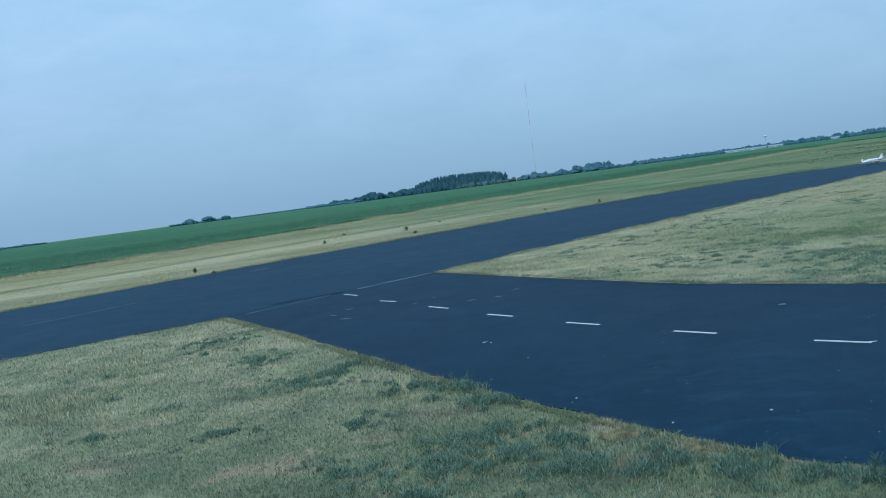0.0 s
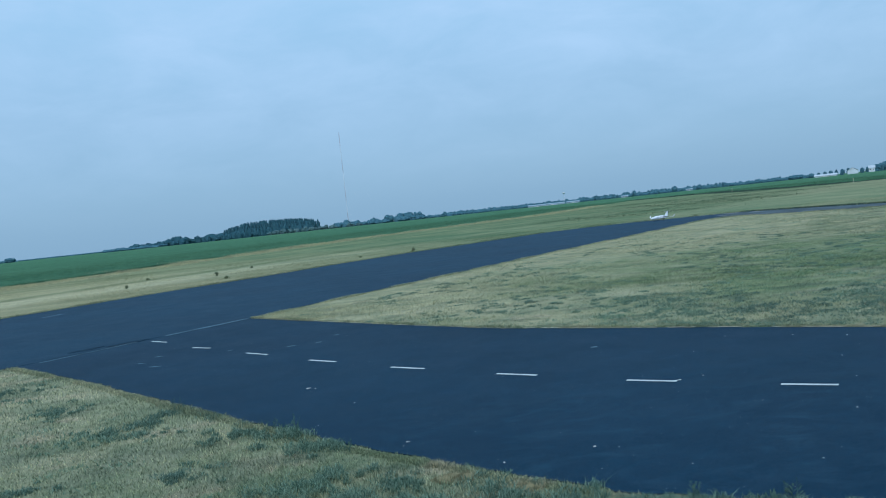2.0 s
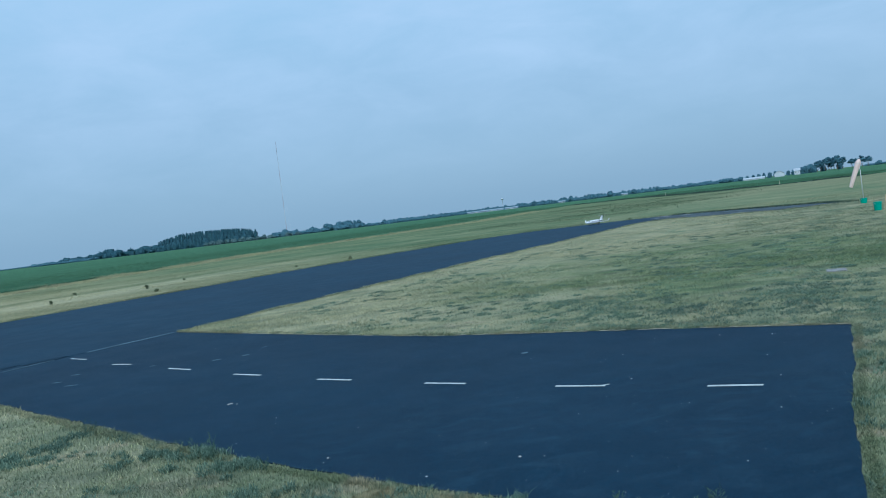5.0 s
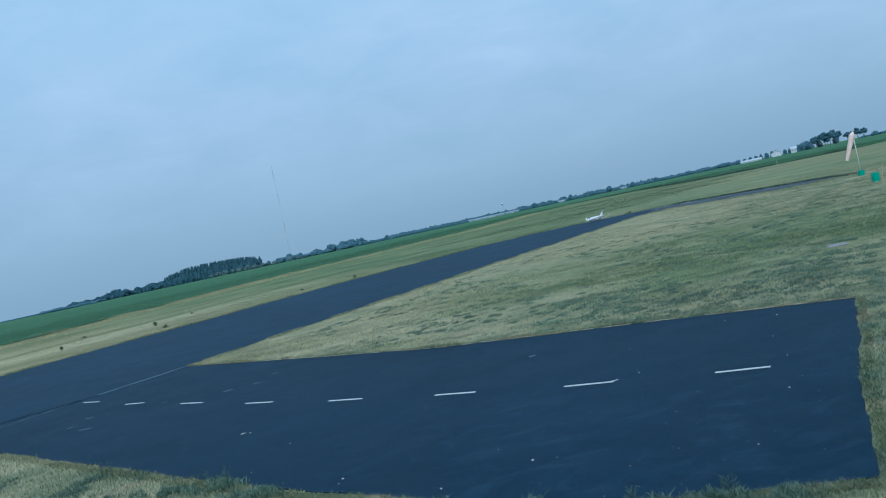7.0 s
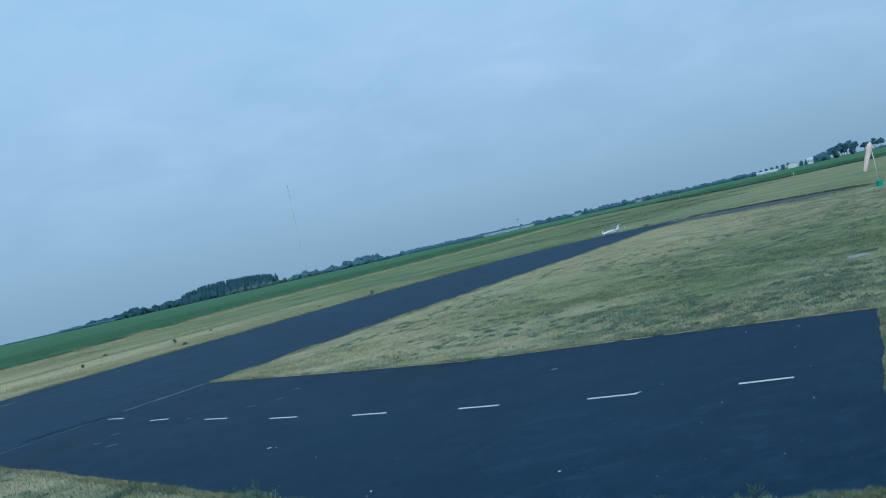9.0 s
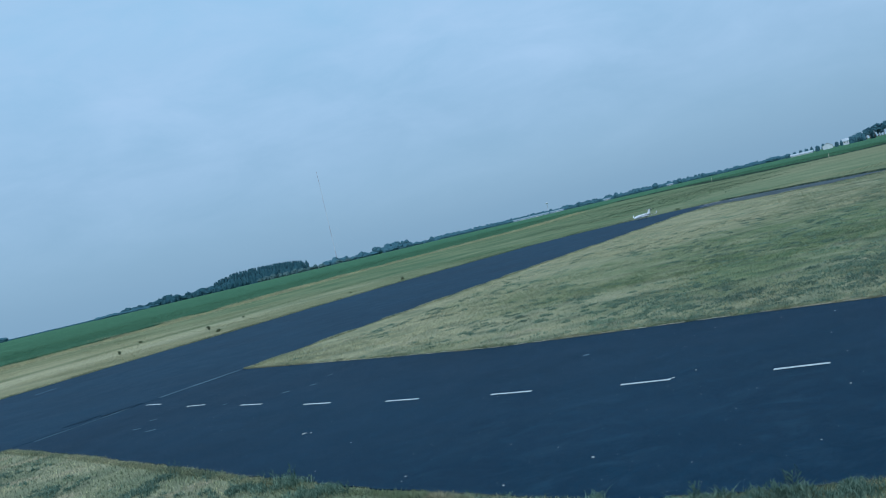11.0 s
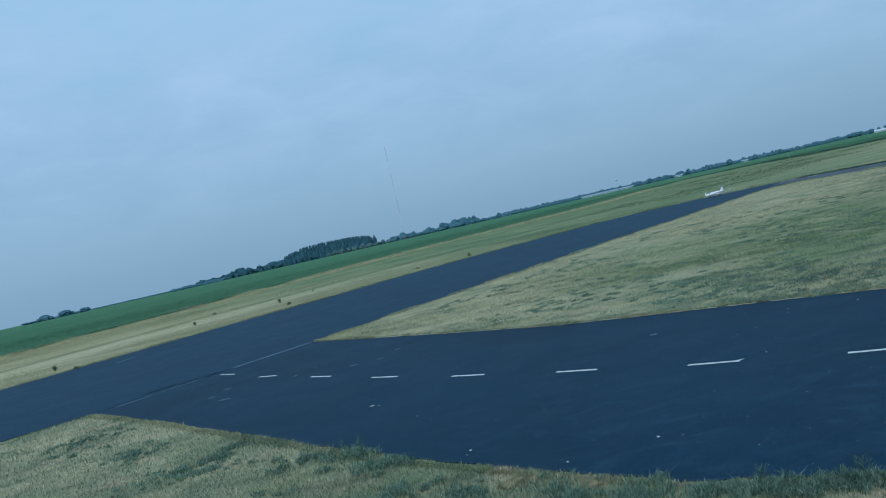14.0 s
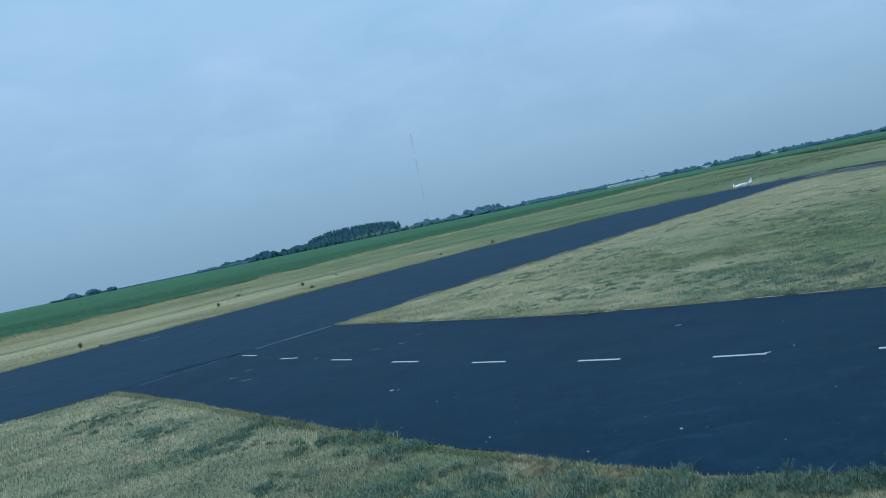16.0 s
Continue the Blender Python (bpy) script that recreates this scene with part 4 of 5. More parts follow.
def core_cloud(rng, centres, radii, fill=0.82):
    """Dense hearts of the clumps, as uneven closed shells."""
    la, lo = 5, 7
    out = []
    for c, r in zip(centres, radii):
        g = np.zeros((la + 1, lo, 3))
        for i in range(la + 1):
            for j in range(lo):
                p, q = math.pi * i / la, math.tau * j / lo
                g[i, j] = (math.sin(p) * math.cos(q), math.sin(p) * math.sin(q), math.cos(p))
        g = c + g * r * fill * rng.uniform(0.8, 1.12, (la + 1, lo, 1))
        g[0] = g[0].mean(0)
        g[la] = g[la].mean(0)
        for i in range(la):
            for j in range(lo):
                k = (j + 1) % lo
                out.append([g[i, j], g[i + 1, j], g[i + 1, k], g[i, k]])
    return np.array(out)


def crown_shape(rng, w, h, low, kind, n=9):
    """Clump centres and radii of a crown."""
    if kind == "column":
        n = 7
        t = np.linspace(0, 1, n)
        z = low + (h - low) * (0.10 + 0.72 * t)
        r = w * 0.5 * (0.60 + 0.40 * np.sin(math.pi * (0.25 + 0.60 * t))) * (1.0 - 0.45 * t ** 3)
        c = np.stack([rng.normal(0, w * 0.06, n), rng.normal(0, w * 0.06, n), z], 1)
        return c, np.stack([r, r, np.full(n, (h - low) / n * 1.25)], 1)
    d = rng.normal(size=(n, 3))
    d[:, 2] = np.abs(d[:, 2]) - 0.25
    d /= np.linalg.norm(d, axis=1, keepdims=True)
    if low > 0.3:
        k = rng.uniform(0.35, 1.0, (n, 1))
        c = d * k * [w * 0.44, w * 0.44, (h - low) * 0.42] + [0, 0, low + (h - low) * 0.50]
        r = rng.uniform(0.13, 0.21, (n, 1)) * [w, w, w * 0.8]
        return c, r
    mid, tall = 0.26, 0.62
    c = d * [w * 0.28, w * 0.28, (h - low) * tall * 0.62] + [0, 0, low + (h - low) * mid]
    c[0] = (0, 0, low + (h - low) * mid)
    r = rng.uniform(0.16, 0.27, (n, 1)) * [w, w, h - low]
    r[0] = (w * 0.38, w * 0.38, (h - low) * tall)
    return c, r


def quads_to(name, q, mat):
    return raw_mesh(name, q.reshape(-1, 3), np.arange(len(q) * 4).reshape(-1, 4), mat, 4)


def crown_quads(rng, w, h, low, kind, per=42, n=9):
    """An uneven skin of small leaves over the full lobes of a crown."""
    c, r = crown_shape(rng, w, h, low, kind, n)
    return np.concatenate([card_cloud(rng, c, r * 1.02, per, 0.16 + 0.018 * w, 0.5, 0.85), core_cloud(rng, c, r, 0.95)])


def at(az, d):
    a = radians(az)
    return d * math.sin(a), d * math.cos(a)


def tree(az, d, h, w, low, kind="round", mat=None, seed=0, name="tree", label="broad dark green farm tree on the far plain", bare=False):
    rng = np.random.default_rng(seed)
    x, y = at(az, d)
    root = tagged(thing(name, x, y, -0.014), label, "tree", "trees on the plain")
    bm = lathe([(-0.1, w * 0.045), (low * 0.6, w * 0.034), (low + (h - low) * 0.35, w * 0.022), (low + (h - low) * 0.7, w * 0.008)], 7)
    for q in range(6):
        a, z0 = rng.uniform(0, math.tau), low * rng.uniform(0.6, 1.2)
        tip = Vector((w * 0.33 * math.cos(a), w * 0.33 * math.sin(a), z0 + (h - low) * rng.uniform(0.25, 0.55)))
        base = Vector((0, 0, z0))
        s = w * 0.014
        ring = [bm.verts.new(base + Vector((s * math.cos(p), s * math.sin(p), 0))) for p in (0, 2.1, 4.2)]
        top = bm.verts.new(tip)
        for i in range(3):
            bm.faces.new((ring[i], ring[(i + 1) % 3], top))
    part("trunk", bm, BARK, root)
    cr = quads_to("crown", crown_quads(rng, w, h, low, kind, 60, 30 if low > 0.3 else 9), mat or HAZY_FOLIAGE)
    cr.parent = root
    return root


def wood(name, items, mat, seed, label):
    """A far belt of trees as one mass."""
    rng = np.random.default_rng(seed)
    q = []
    for az, d, h, w, kind in items:
        x, y = at(az, d)
        c = crown_quads(rng, w, h, 0.0, kind, 24, 5)
        c[..., 0] += x
        c[..., 1] += y
        q.append(c)
    return tagged(quads_to(name, np.concatenate(q), mat), label, "trees", kind="stuff")


def rise_of(el, d):
    return d * math.tan(radians(el)) + 1.7


rng = random.Random(5)
items = []
# the dense wood, its top rising and falling
PROFILE = [(-1.42, 0.61), (-0.77, 0.78), (0.07, 0.95), (1.55, 0.98), (2.66, 0.93), (3.50, 0.86), (4.28, 0.74)]


def along(profile, az):
    for (a0, e0), (a1, e1) in zip(profile, profile[1:]):
        if a0 <= az <= a1:
            return e0 + (e1 - e0) * (az - a0) / (a1 - a0)
    return profile[-1][1]


az = -1.47
while az < 4.33:
    for d in (1030, 1050, 1075, 1100):
        items.append((az + rng.uniform(-0.1, 0.1), d, rise_of(along(PROFILE, min(max(az, -1.42), 4.28)) * rng.uniform(0.90, 1.03), d), rng.uniform(2.8, 4.6), "column"))
    if rng.random() < 0.55:
        items.append((az, 1020, rise_of(along(PROFILE, min(max(az, -1.42), 4.28)) * rng.uniform(0.55, 0.92), 1020), rng.uniform(6.0, 10.0), "round"))
    az += rng.uniform(0.07, 0.13)
wood("dense_wood", items, HAZY_WOOD, 71, "dense dark wood of tall narrow trees beyond the field")
items = [(a, 1000, rise_of(e, 1000), w, "round") for a, e, w in ((1.37, 0.20, 8), (1.83, 0.28, 9), (2.29, 0.32, 10), (2.76, 0.28, 9), (3.22, 0.28, 8), (3.77, 0.32, 9), (4.24, 0.24, 8), (4.70, 0.24, 8), (5.16, 0.30, 8), (5.53, 0.22, 8), (6.73, 0.26, 8), (7.38, 0.19, 7))]
items += [(a + rng.uniform(-0.3, 0.3), 1004, h * rng.uniform(0.5, 0.95), w * rng.uniform(0.4, 0.8), k) for a, _, h, w, k in items for _ in range(3)]
wood("pale_thicket", items, HAZY_WILLOW, 72, "pale grey-green thicket at the wood's foot")
# undergrowth joining the trees beside the wood
items = []
az = -7.4
while az < -1.1:
    items.append((az, 1065 + rng.uniform(-30, 30), rise_of(rng.uniform(0.20, 0.40), 1065), rng.uniform(7.0, 13.0), "round"))
    az += rng.uniform(0.14, 0.28)
wood("wood_margin", items, HAZY_WOOD, 74, "dark leafy margin of the wood beyond the field")
# low belts either side
items = []
for a0, a1, e, d, wd in ((-9.00, -5.53, 0.20, 1080, 11), (-8.81, -5.43, 0.16, 1060, 10), (-14.20, -9.00, -0.02, 1500, 9), (5.90, 7.38, 0.55, 1080, 9), (7.38, 9.32, 0.42, 1100, 9), (9.97, 11.63, 0.56, 1080, 10), (11.53, 13.75, 0.30, 1120, 9), (13.75, 16.06, 0.30, 1200, 6), (16.06, 19.75, 0.28, 1250, 6),
                      (19.75, 25.32, 0.30, 1300, 6), (25.32, 31.86, 0.32, 1250, 6), (31.86, 36.95, 0.24, 1250, 6), (44.39, 63.20, 0.10, 1150, 11), (-28.67, -25.48, 0.08, 1200, 10), (-34.84, -28.67, 0.1, 1200, 10), (-17.92, -14.48, 0.16, 1250, 9)):
    az = a0
    while az < a1:
        items.append((az, d + rng.uniform(-40, 40), max(2.5, rise_of(e * rng.uniform(0.5 if wd == 6 else 0.2, 1.1), d)), rng.uniform(0.7, 1.6) * wd, "round"))
        items.append((az + 0.1, d - 45, max(1.8, rise_of(e * rng.uniform(0.3, 0.6), d)), rng.uniform(1.1, 1.8) * wd, "round"))
        az += rng.uniform(0.16, 0.34) * (0.42 if wd == 6 else 1.0)
wood("far_tree_belt", items, HAZY_FOLIAGE, 73, "low dark tree belts along the horizon")
# trees that stand out singly: bearing, top, breadth in degrees, distance
for i, (a, e, b, d, kind) in enumerate([(-5.15, 0.47, 0.55, 1050, "round"), (-4.59, 0.60, 0.75, 1060, "round"), (-4.08, 0.47, 0.5, 1050, "round"), (-3.33, 0.43, 0.6, 1050, "round"), (-2.86, 0.37, 0.5, 1050, "round"), (-2.40, 0.54, 0.7, 1050, "round"),
                                        (-1.79, 0.52, 0.7, 1050, "round"), (4.63, 0.67, 0.26, 1060, "column"), (4.44, 0.58, 0.22, 1060, "column"), (9.45, 0.56, 0.55, 1080, "round"), (10.24, 0.60, 0.7, 1080, "round"), (10.80, 0.61, 0.7, 1080, "round"),
                                        (26.16, 0.39, 0.3, 1150, "round"), (28.77, 0.41, 0.3, 1150, "round"), (27.55, 0.32, 0.3, 1150, "round"), (23.65, 0.33, 0.3, 1150, "round"), (30.36, 0.32, 0.3, 1150, "round"), (31.86, 0.30, 0.26, 1150, "round"), (-16.77, 0.34, 0.7, 1150, "round"), (-15.63, 0.37, 0.8, 1150, "round"), (-14.48, 0.26, 0.5, 1150, "round"), (36.19, 0.28, 0.7, 1100, "round")]):
    tree(a, d, rise_of(e, d), d * radians(b) * (1.5 if kind == "round" else 1.15), 0.0, kind, HAZY_WOOD if -8.0 < a < 5.0 else None, 500 + i)
# the trees of the farm
rng = random.Random(17)
for i, (a, e, b, low) in enumerate([(37.09, 0.26, 0.36, 0.0), (37.52, 0.24, 0.25, 0.0), (37.85, 0.28, 0.22, 0.0), (38.18, 0.33, 0.25, 0.0), (38.52, 0.32, 0.2, 0.0), (38.85, 0.32, 0.25, 0.0), (39.18, 0.37, 0.22, 0.0), (39.95, 0.28, 0.25, 0.0), (40.23, 0.33, 0.22, 0.0),
                                    (40.76, 0.45, 0.42, 0.0), (40.97, 0.52, 0.36, 0.6), (41.24, 0.58, 0.42, 0.4), (41.45, 0.43, 0.3, 0.0), (41.62, 0.56, 0.3, 1.5), (41.81, 0.74, 0.34, 2.6), (41.96, 0.52, 0.3, 0.5), (42.10, 0.71, 0.3, 3.4), (42.29, 0.80, 0.36, 2.0), (42.43, 0.56, 0.26, 1.0),
                                    (42.58, 0.78, 0.34, 3.2), (42.77, 0.84, 0.36, 2.4), (42.89, 0.51, 0.3, 0.4), (43.06, 0.80, 0.36, 1.6), (43.58, 0.58, 0.3, 3.0), (43.82, 0.52, 0.26, 2.6), (44.15, 0.60, 0.34, 3.0), (44.49, 0.54, 0.28, 3.2), (45.06, 0.24, 0.4, 0.2)]):
    d = 900
    tree(a, d + 9 * (i % 4), rise_of(e, d), d * radians(b) * (1.45 if e > 0.5 else 1.25), low * 0.45, "round", None, 540 + i, "farm_tree", "tall leafy tree with open trunk beside the farmstead" if low > 1 else "broad leafy tree beside the farmstead", True)


def shrub(x, y, w, h, seed):
    rng = np.random.default_rng(seed)
    root = tagged(thing("shrub", x, y, -0.014), "small dark shrub in dry grass beside the runway", "shrub", "shrubs beside the runway")
    n = 10
    c = rng.normal(0, 1, (n, 3)) * [w * 0.2, w * 0.2, h * 0.16] + [0, 0, h * 0.5]
    r = np.repeat(w * rng.uniform(0.14, 0.24, (n, 1)), 3, 1)
    lf = quads_to("leaves", card_cloud(rng, c, r, 26, 0.035), BUSH)
    lf.parent = root
    bm = bmesh.new()
    for i in range(7):
        a = rng.uniform(0, math.tau)
        b0 = [bm.verts.new((0.015 * math.cos(q), 0.015 * math.sin(q), 0)) for q in (0, 2.1, 4.2)]
        tip = bm.verts.new((w * 0.4 * math.cos(a), w * 0.4 * math.sin(a), h * rng.uniform(0.6, 1.0)))
        for k in range(3):
            bm.faces.new((b0[k], b0[(k + 1) % 3], tip))
    part("stems", bm, BARK, root)


for i, (x, y, w, h) in enumerate([(8.36, 44.13, 0.42, 0.42), (5.36, 43.18, 0.22, 0.16), (-1.84, 40.92, 0.34, 0.36), (-1.28, 36.89, 0.34, 0.22), (-5.48, 45.58, 0.26, 0.2), (-5.50, 38.04, 0.22, 0.34), (-0.19, 45.94, 0.2, 0.16), (-8.92, 29.26, 0.28, 0.32), (-7.74, 27.40, 0.18, 0.16), (25.60, 48.60, 0.42, 0.24), (27.30, 47.60, 0.45, 0.26), (21.20, 49.90, 0.30, 0.16), (12.80, 46.20, 0.25, 0.2)]):
    shrub(x, y, w * 0.48, h * 0.5, 600 + i)

# tall dry grass between the runway strip and the crop, and the crop's ragged front
x, y = edge_points(FIELD[1:12], 60000, 1.6, 81, -1.6)
rng = np.random.default_rng(82)
h = 0.15 * rng.uniform(0.5, 1.3, len(x)) * (0.5 + patchy(x, y, 0.5, 83))
tagged(blades("tall_dry_grass", x, y, h, np.full(len(x), 0.04), rng.uniform(0.8, 2.4, len(x)), PALEGRASS, 1, 84), "tall bleached grass along the crop's edge", "tall grass", kind="stuff")
x, y = edge_points(FIELD[12:17], 26000, 2.6, 88, -2.4)
rng = np.random.default_rng(89)
h = 0.18 * rng.uniform(0.5, 1.3, len(x)) * (0.4 + patchy(x, y, 0.3, 90))
tagged(blades("field_edge_weeds", x, y, h, np.full(len(x), 0.10), rng.uniform(0.8, 2.4, len(x)), RANK, 1, 91), "dark rank weeds along the crop's edge", "weeds", kind="stuff")
x, y = edge_points(FIELD[1:18], 110000, 13.0, 85, 18.0)
rng = np.random.default_rng(86)
k = inside(x, y, FIELD + [(400.0, 400.0), (-300.0, 400.0)])
x, y = x[k], y[k]
tagged(blades("crop_leaves", x, y, rng.uniform(0.14, 0.26, len(x)), np.full(len(x), 0.16), rng.uniform(0.6, 1.8, len(x)), CROPLEAF, 1, 87), "leafy green crop rows at the field's edge", "crop", kind="stuff")


# ---- the model jet ----
def airfoil(bm, sections, axis="Y"):
    """A thin lofted surface through sections (lead, across, up, chord, thickness)."""
    prof = [(0, 0), (0.06, 0.55), (0.3, 1.0), (0.65, 0.7), (1.0, 0.05), (0.65, -0.45), (0.3, -0.7), (0.06, -0.45)]
    rows = []
    for lead, s, up, chord, th in sections:
        if axis == "Y":
            rows.append([bm.verts.new((lead - chord * a, s, up + th * 0.5 * b)) for a, b in prof])
        else:
            rows.append([bm.verts.new((lead - chord * a, s + th * 0.5 * b, up)) for a, b in prof])
    n = len(prof)
    for r0, r1 in zip(rows, rows[1:]):
        for i in range(n):
            bm.faces.new((r0[i], r0[(i + 1) % n], r1[(i + 1) % n], r1[i]))
    bm.faces.new(rows[0])
    bm.faces.new(rows[-1][::-1])
    return bm


def model_jet(x, y, heading):
    jet = tagged(thing("model_jet", x, y, 0.0, heading), "white twin-engined model business jet standing on the runway", "model plane")
    body = part("fuselage", lathe([(-0.98, 0.012, 0.012, 0, 0.33), (-0.80, 0.045, 0.05, 0, 0.315), (-0.55, 0.085, 0.092, 0, 0.29), (-0.25, 0.112, 0.118, 0, 0.275), (0.1, 0.115, 0.12, 0, 0.27), (0.5, 0.115, 0.12, 0, 0.27), (0.68, 0.108, 0.110, 0, 0.265), (0.82, 0.085, 0.08, 0, 0.25), (0.93, 0.05, 0.045, 0, 0.235), (0.985, 0.012, 0.012, 0, 0.228)], 20, "X"), GLOSS, jet, "", True)
    for s in (1, -1):
        for i in range(6):
            part("cabin_window", box(bmesh.new(), 0.42 - 0.12 * i, s * 0.1125, 0.305, 0.05, 0.008, 0.036, 0.003), DARKGLASS, body)
        part("side_stripe", box(bmesh.new(), 0.05, s * 0.116, 0.262, 1.0, 0.004, 0.016, 0.001), STRIPE, body)
    part("windscreen", lathe([(0.66, 0.085, 0.04, 0, 0.345), (0.72, 0.08, 0.036, 0, 0.325), (0.785, 0.06, 0.022, 0, 0.305)], 12, "X"), DARKGLASS, body, "", True)
    for s in (1, -1):
        wing = part("wing", airfoil(bmesh.new(), [(0.24, s * 0.06, 0.19, 0.42, 0.05), (0.12, s * 0.32, 0.205, 0.30, 0.036), (-0.12, s * 0.93, 0.245, 0.15, 0.018)]), GLOSS, jet)
        part("winglet", airfoil(bmesh.new(), [(-0.12, s * 0.93, 0.245, 0.15, 0.016), (-0.19, s * 0.965, 0.32, 0.11, 0.012), (-0.26, s * 0.985, 0.42, 0.07, 0.008)], "Z"), GLOSS, wing)
        part("flap", box(bmesh.new(), -0.20, s * 0.40, 0.196, 0.06, 0.36, 0.010, 0.002), GLOSS, wing)
        eng = part("engine", lathe([(-0.60, 0.032), (-0.56, 0.045), (-0.40, 0.062), (-0.26, 0.064), (-0.22, 0.056), (-0.225, 0.046), (-0.30, 0.044)], 16, "X"), GLOSS, jet, "", True)
        eng.location = (0, s * 0.175, 0.335)
        part("intake_lip", lathe([(-0.235, 0.062), (-0.215, 0.058), (-0.212, 0.050), (-0.23, 0.046)], 16, "X", False), ALU, eng, "bright metal intake lip", True)
        part("pylon", box(bmesh.new(), -0.40, s * 0.10, 0.33, 0.2, 0.09, 0.018, 0.004), GLOSS, jet)
    part("fin", airfoil(bmesh.new(), [(-0.52, 0, 0.34, 0.36, 0.035), (-0.66, 0, 0.50, 0.27, 0.028), (-0.78, 0, 0.64, 0.20, 0.022)], "Z"), GLOSS, jet)
    part("tailplane", airfoil(bmesh.new(), [(-0.90, -0.34, 0.655, 0.09, 0.010), (-0.76, 0, 0.645, 0.18, 0.018), (-0.90, 0.34, 0.655, 0.09, 0.010)]), GLOSS, jet)
    for lx, ly in ((0.62, 0.0), (-0.06, 0.20), (-0.06, -0.20)):
        leg = part("landing_leg", lathe([(0.05, 0.010), (0.12, 0.012), (0.20, 0.014)], 8), ALU, jet, "bare metal landing leg")
        leg.location = (lx, ly, 0)
        wh = part("wheel", lathe([(-0.016, 0.030), (-0.012, 0.043), (0.012, 0.043), (0.016, 0.030)], 16), RUBBER, leg, "black rubber wheel")
        wh.matrix_basis = pose(0, 0.018 if ly >= 0 else -0.018, 0.045, 90, 0, 0)
    return jet


jet = model_jet(24.20, 46.40, 206.0)
jet.scale = (0.9, 0.9, 0.8)


# ---- wind sock, buckets and small things in the grass ----
def bucket(x, y, d, h, label, name="bucket"):
    root = tagged(thing(name, x, y, -0.02), label, "bucket", "green buckets")
    r = d / 2
    part("pail", lathe([(0.0, r * 0.86), (0.01, r * 0.88), (h * 0.97, r), (h, r), (h, r * 0.95), (h * 0.93, r * 0.94)], 24), BUCKET, root, "", True)
    for z in (0.80, 0.90):
        part("rib", lathe([(h * z, r * 0.97), (h * z, r * 1.04), (h * (z + 0.025), r * 1.04), (h * (z + 0.025), r * 0.97)], 24, "Z", False), BUCKET, root)
    part("filling", lathe([(h * 0.90, r * 0.93), (h * 0.94, r * 0.90), (h * 0.96, r * 0.4)], 20), CONCRETE, root, "pale concrete filling")
    bm = bmesh.new()
    prev = None
    for i in range(15):
        a = math.pi * i / 14
        c = Vector((r * 1.05 * math.cos(a), 0.0 - r * 0.55 * math.sin(a), h * 0.88 - r * 0.75 * math.sin(a)))
        ring = [bm.verts.new(c + Vector((0.004 * math.cos(q), 0.004 * math.sin(q), 0.004 * math.sin(q + 1)))) for q in (0, 2.1, 4.2)]
        if prev:
            for k in range(3):
                bm.faces.new((prev[k], prev[(k + 1) % 3], ring[(k + 1) % 3], ring[k]))
        prev = ring
    part("handle", bm, GALV, root, "thin wire handle")
    return root


def wind_sock(x, y):
    root = tagged(thing("wind_sock", x, y, 0.20), "faded pale pink wind sock hanging limp from a thin pole", "wind sock")
    pole = part("pole", lathe([(0.0, 0.016), (1.66, 0.012)], 10), GALV, root, "", True)
    pole.matrix_basis = pose(0, 0, 0, 0, -1.5, 0)
    part("pivot", box(bmesh.new(), -0.05, 0.0, 1.64, 0.16, 0.03, 0.03, 0.006), ALU, root, "bare metal pivot arm")
    bm = bmesh.new()
    rings = []
    down = Vector((-0.25, 0.25, -0.93)).normalized()
    sx = Vector((0.7, 0.7, 0)).normalized()
    sy = down.cross(sx)
    start = Vector((-0.03, -0.01, 1.76))
    for i in range(15):
        f = i / 14
        rr = (0.165 - 0.075 * f) * math.sqrt(min(1.0, 0.06 + f * 6.0))
        c = start + down * (1.24 * f) + Vector((0, 0, -0.05 * f * f))
        ring = []
        for j in range(22):
            a = math.tau * j / 22
            wr = 1 + 0.06 * math.sin(5 * a + 6 * f) * f + 0.03 * math.sin(3 * a - 9 * f)
            ring.append(bm.verts.new(c + sx * (rr * wr * math.cos(a)) + sy * (rr * wr * 0.8 * math.sin(a))))
        rings.append(ring)
    for r0, r1 in zip(rings, rings[1:]):
        for j in range(22):
            bm.faces.new((r0[j], r0[(j + 1) % 22], r1[(j + 1) % 22], r1[j]))
    part("sock", bm, SOCK, root, "", True)
    hoop = part("hoop", lathe([(0.192, 0.158), (0.206, 0.158), (0.206, 0.150), (0.192, 0.150)], 22, "Z", False), GALV, root, "wire mouth hoop")
    hoop.matrix_basis = Matrix.Translation(start) @ down.to_track_quat("Z", "Y").to_matrix().to_4x4() @ Matrix.Diagonal((1, 0.85, 1, 1))
    return root


bucket(28.83, 29.89, 0.30, 0.24, "short green plastic bucket holding the sock's pole")
wind_sock(28.83, 29.89)
bucket(23.88, 24.15, 0.28, 0.32, "green plastic bucket with ribbed rim on the grass")


def stake(x, y, h, lean, turn, label, mat, w=0.035):
    ob = part("wooden_stake", box(bmesh.new(), 0, 0, h / 2 - 0.04, w, w * 0.7, h, 0.004), mat)
    ob.matrix_basis = pose(x, y, -0.014, lean, 0, turn)
    return tagged(ob, label, "stake", "stakes in the grass")


stake(24.03, 24.01, 0.60, 8, 40, "weathered wooden stake leaning beside the bucket", WOOD)
stake(24.07, 23.96, 0.62, 42, 45, "pale fallen wooden lath beside the bucket", WOOD, 0.03)
stake(95.72, 116.67, 0.75, 4, 20, "pale wooden marker stake at the field's edge", ROOTS, 0.075)
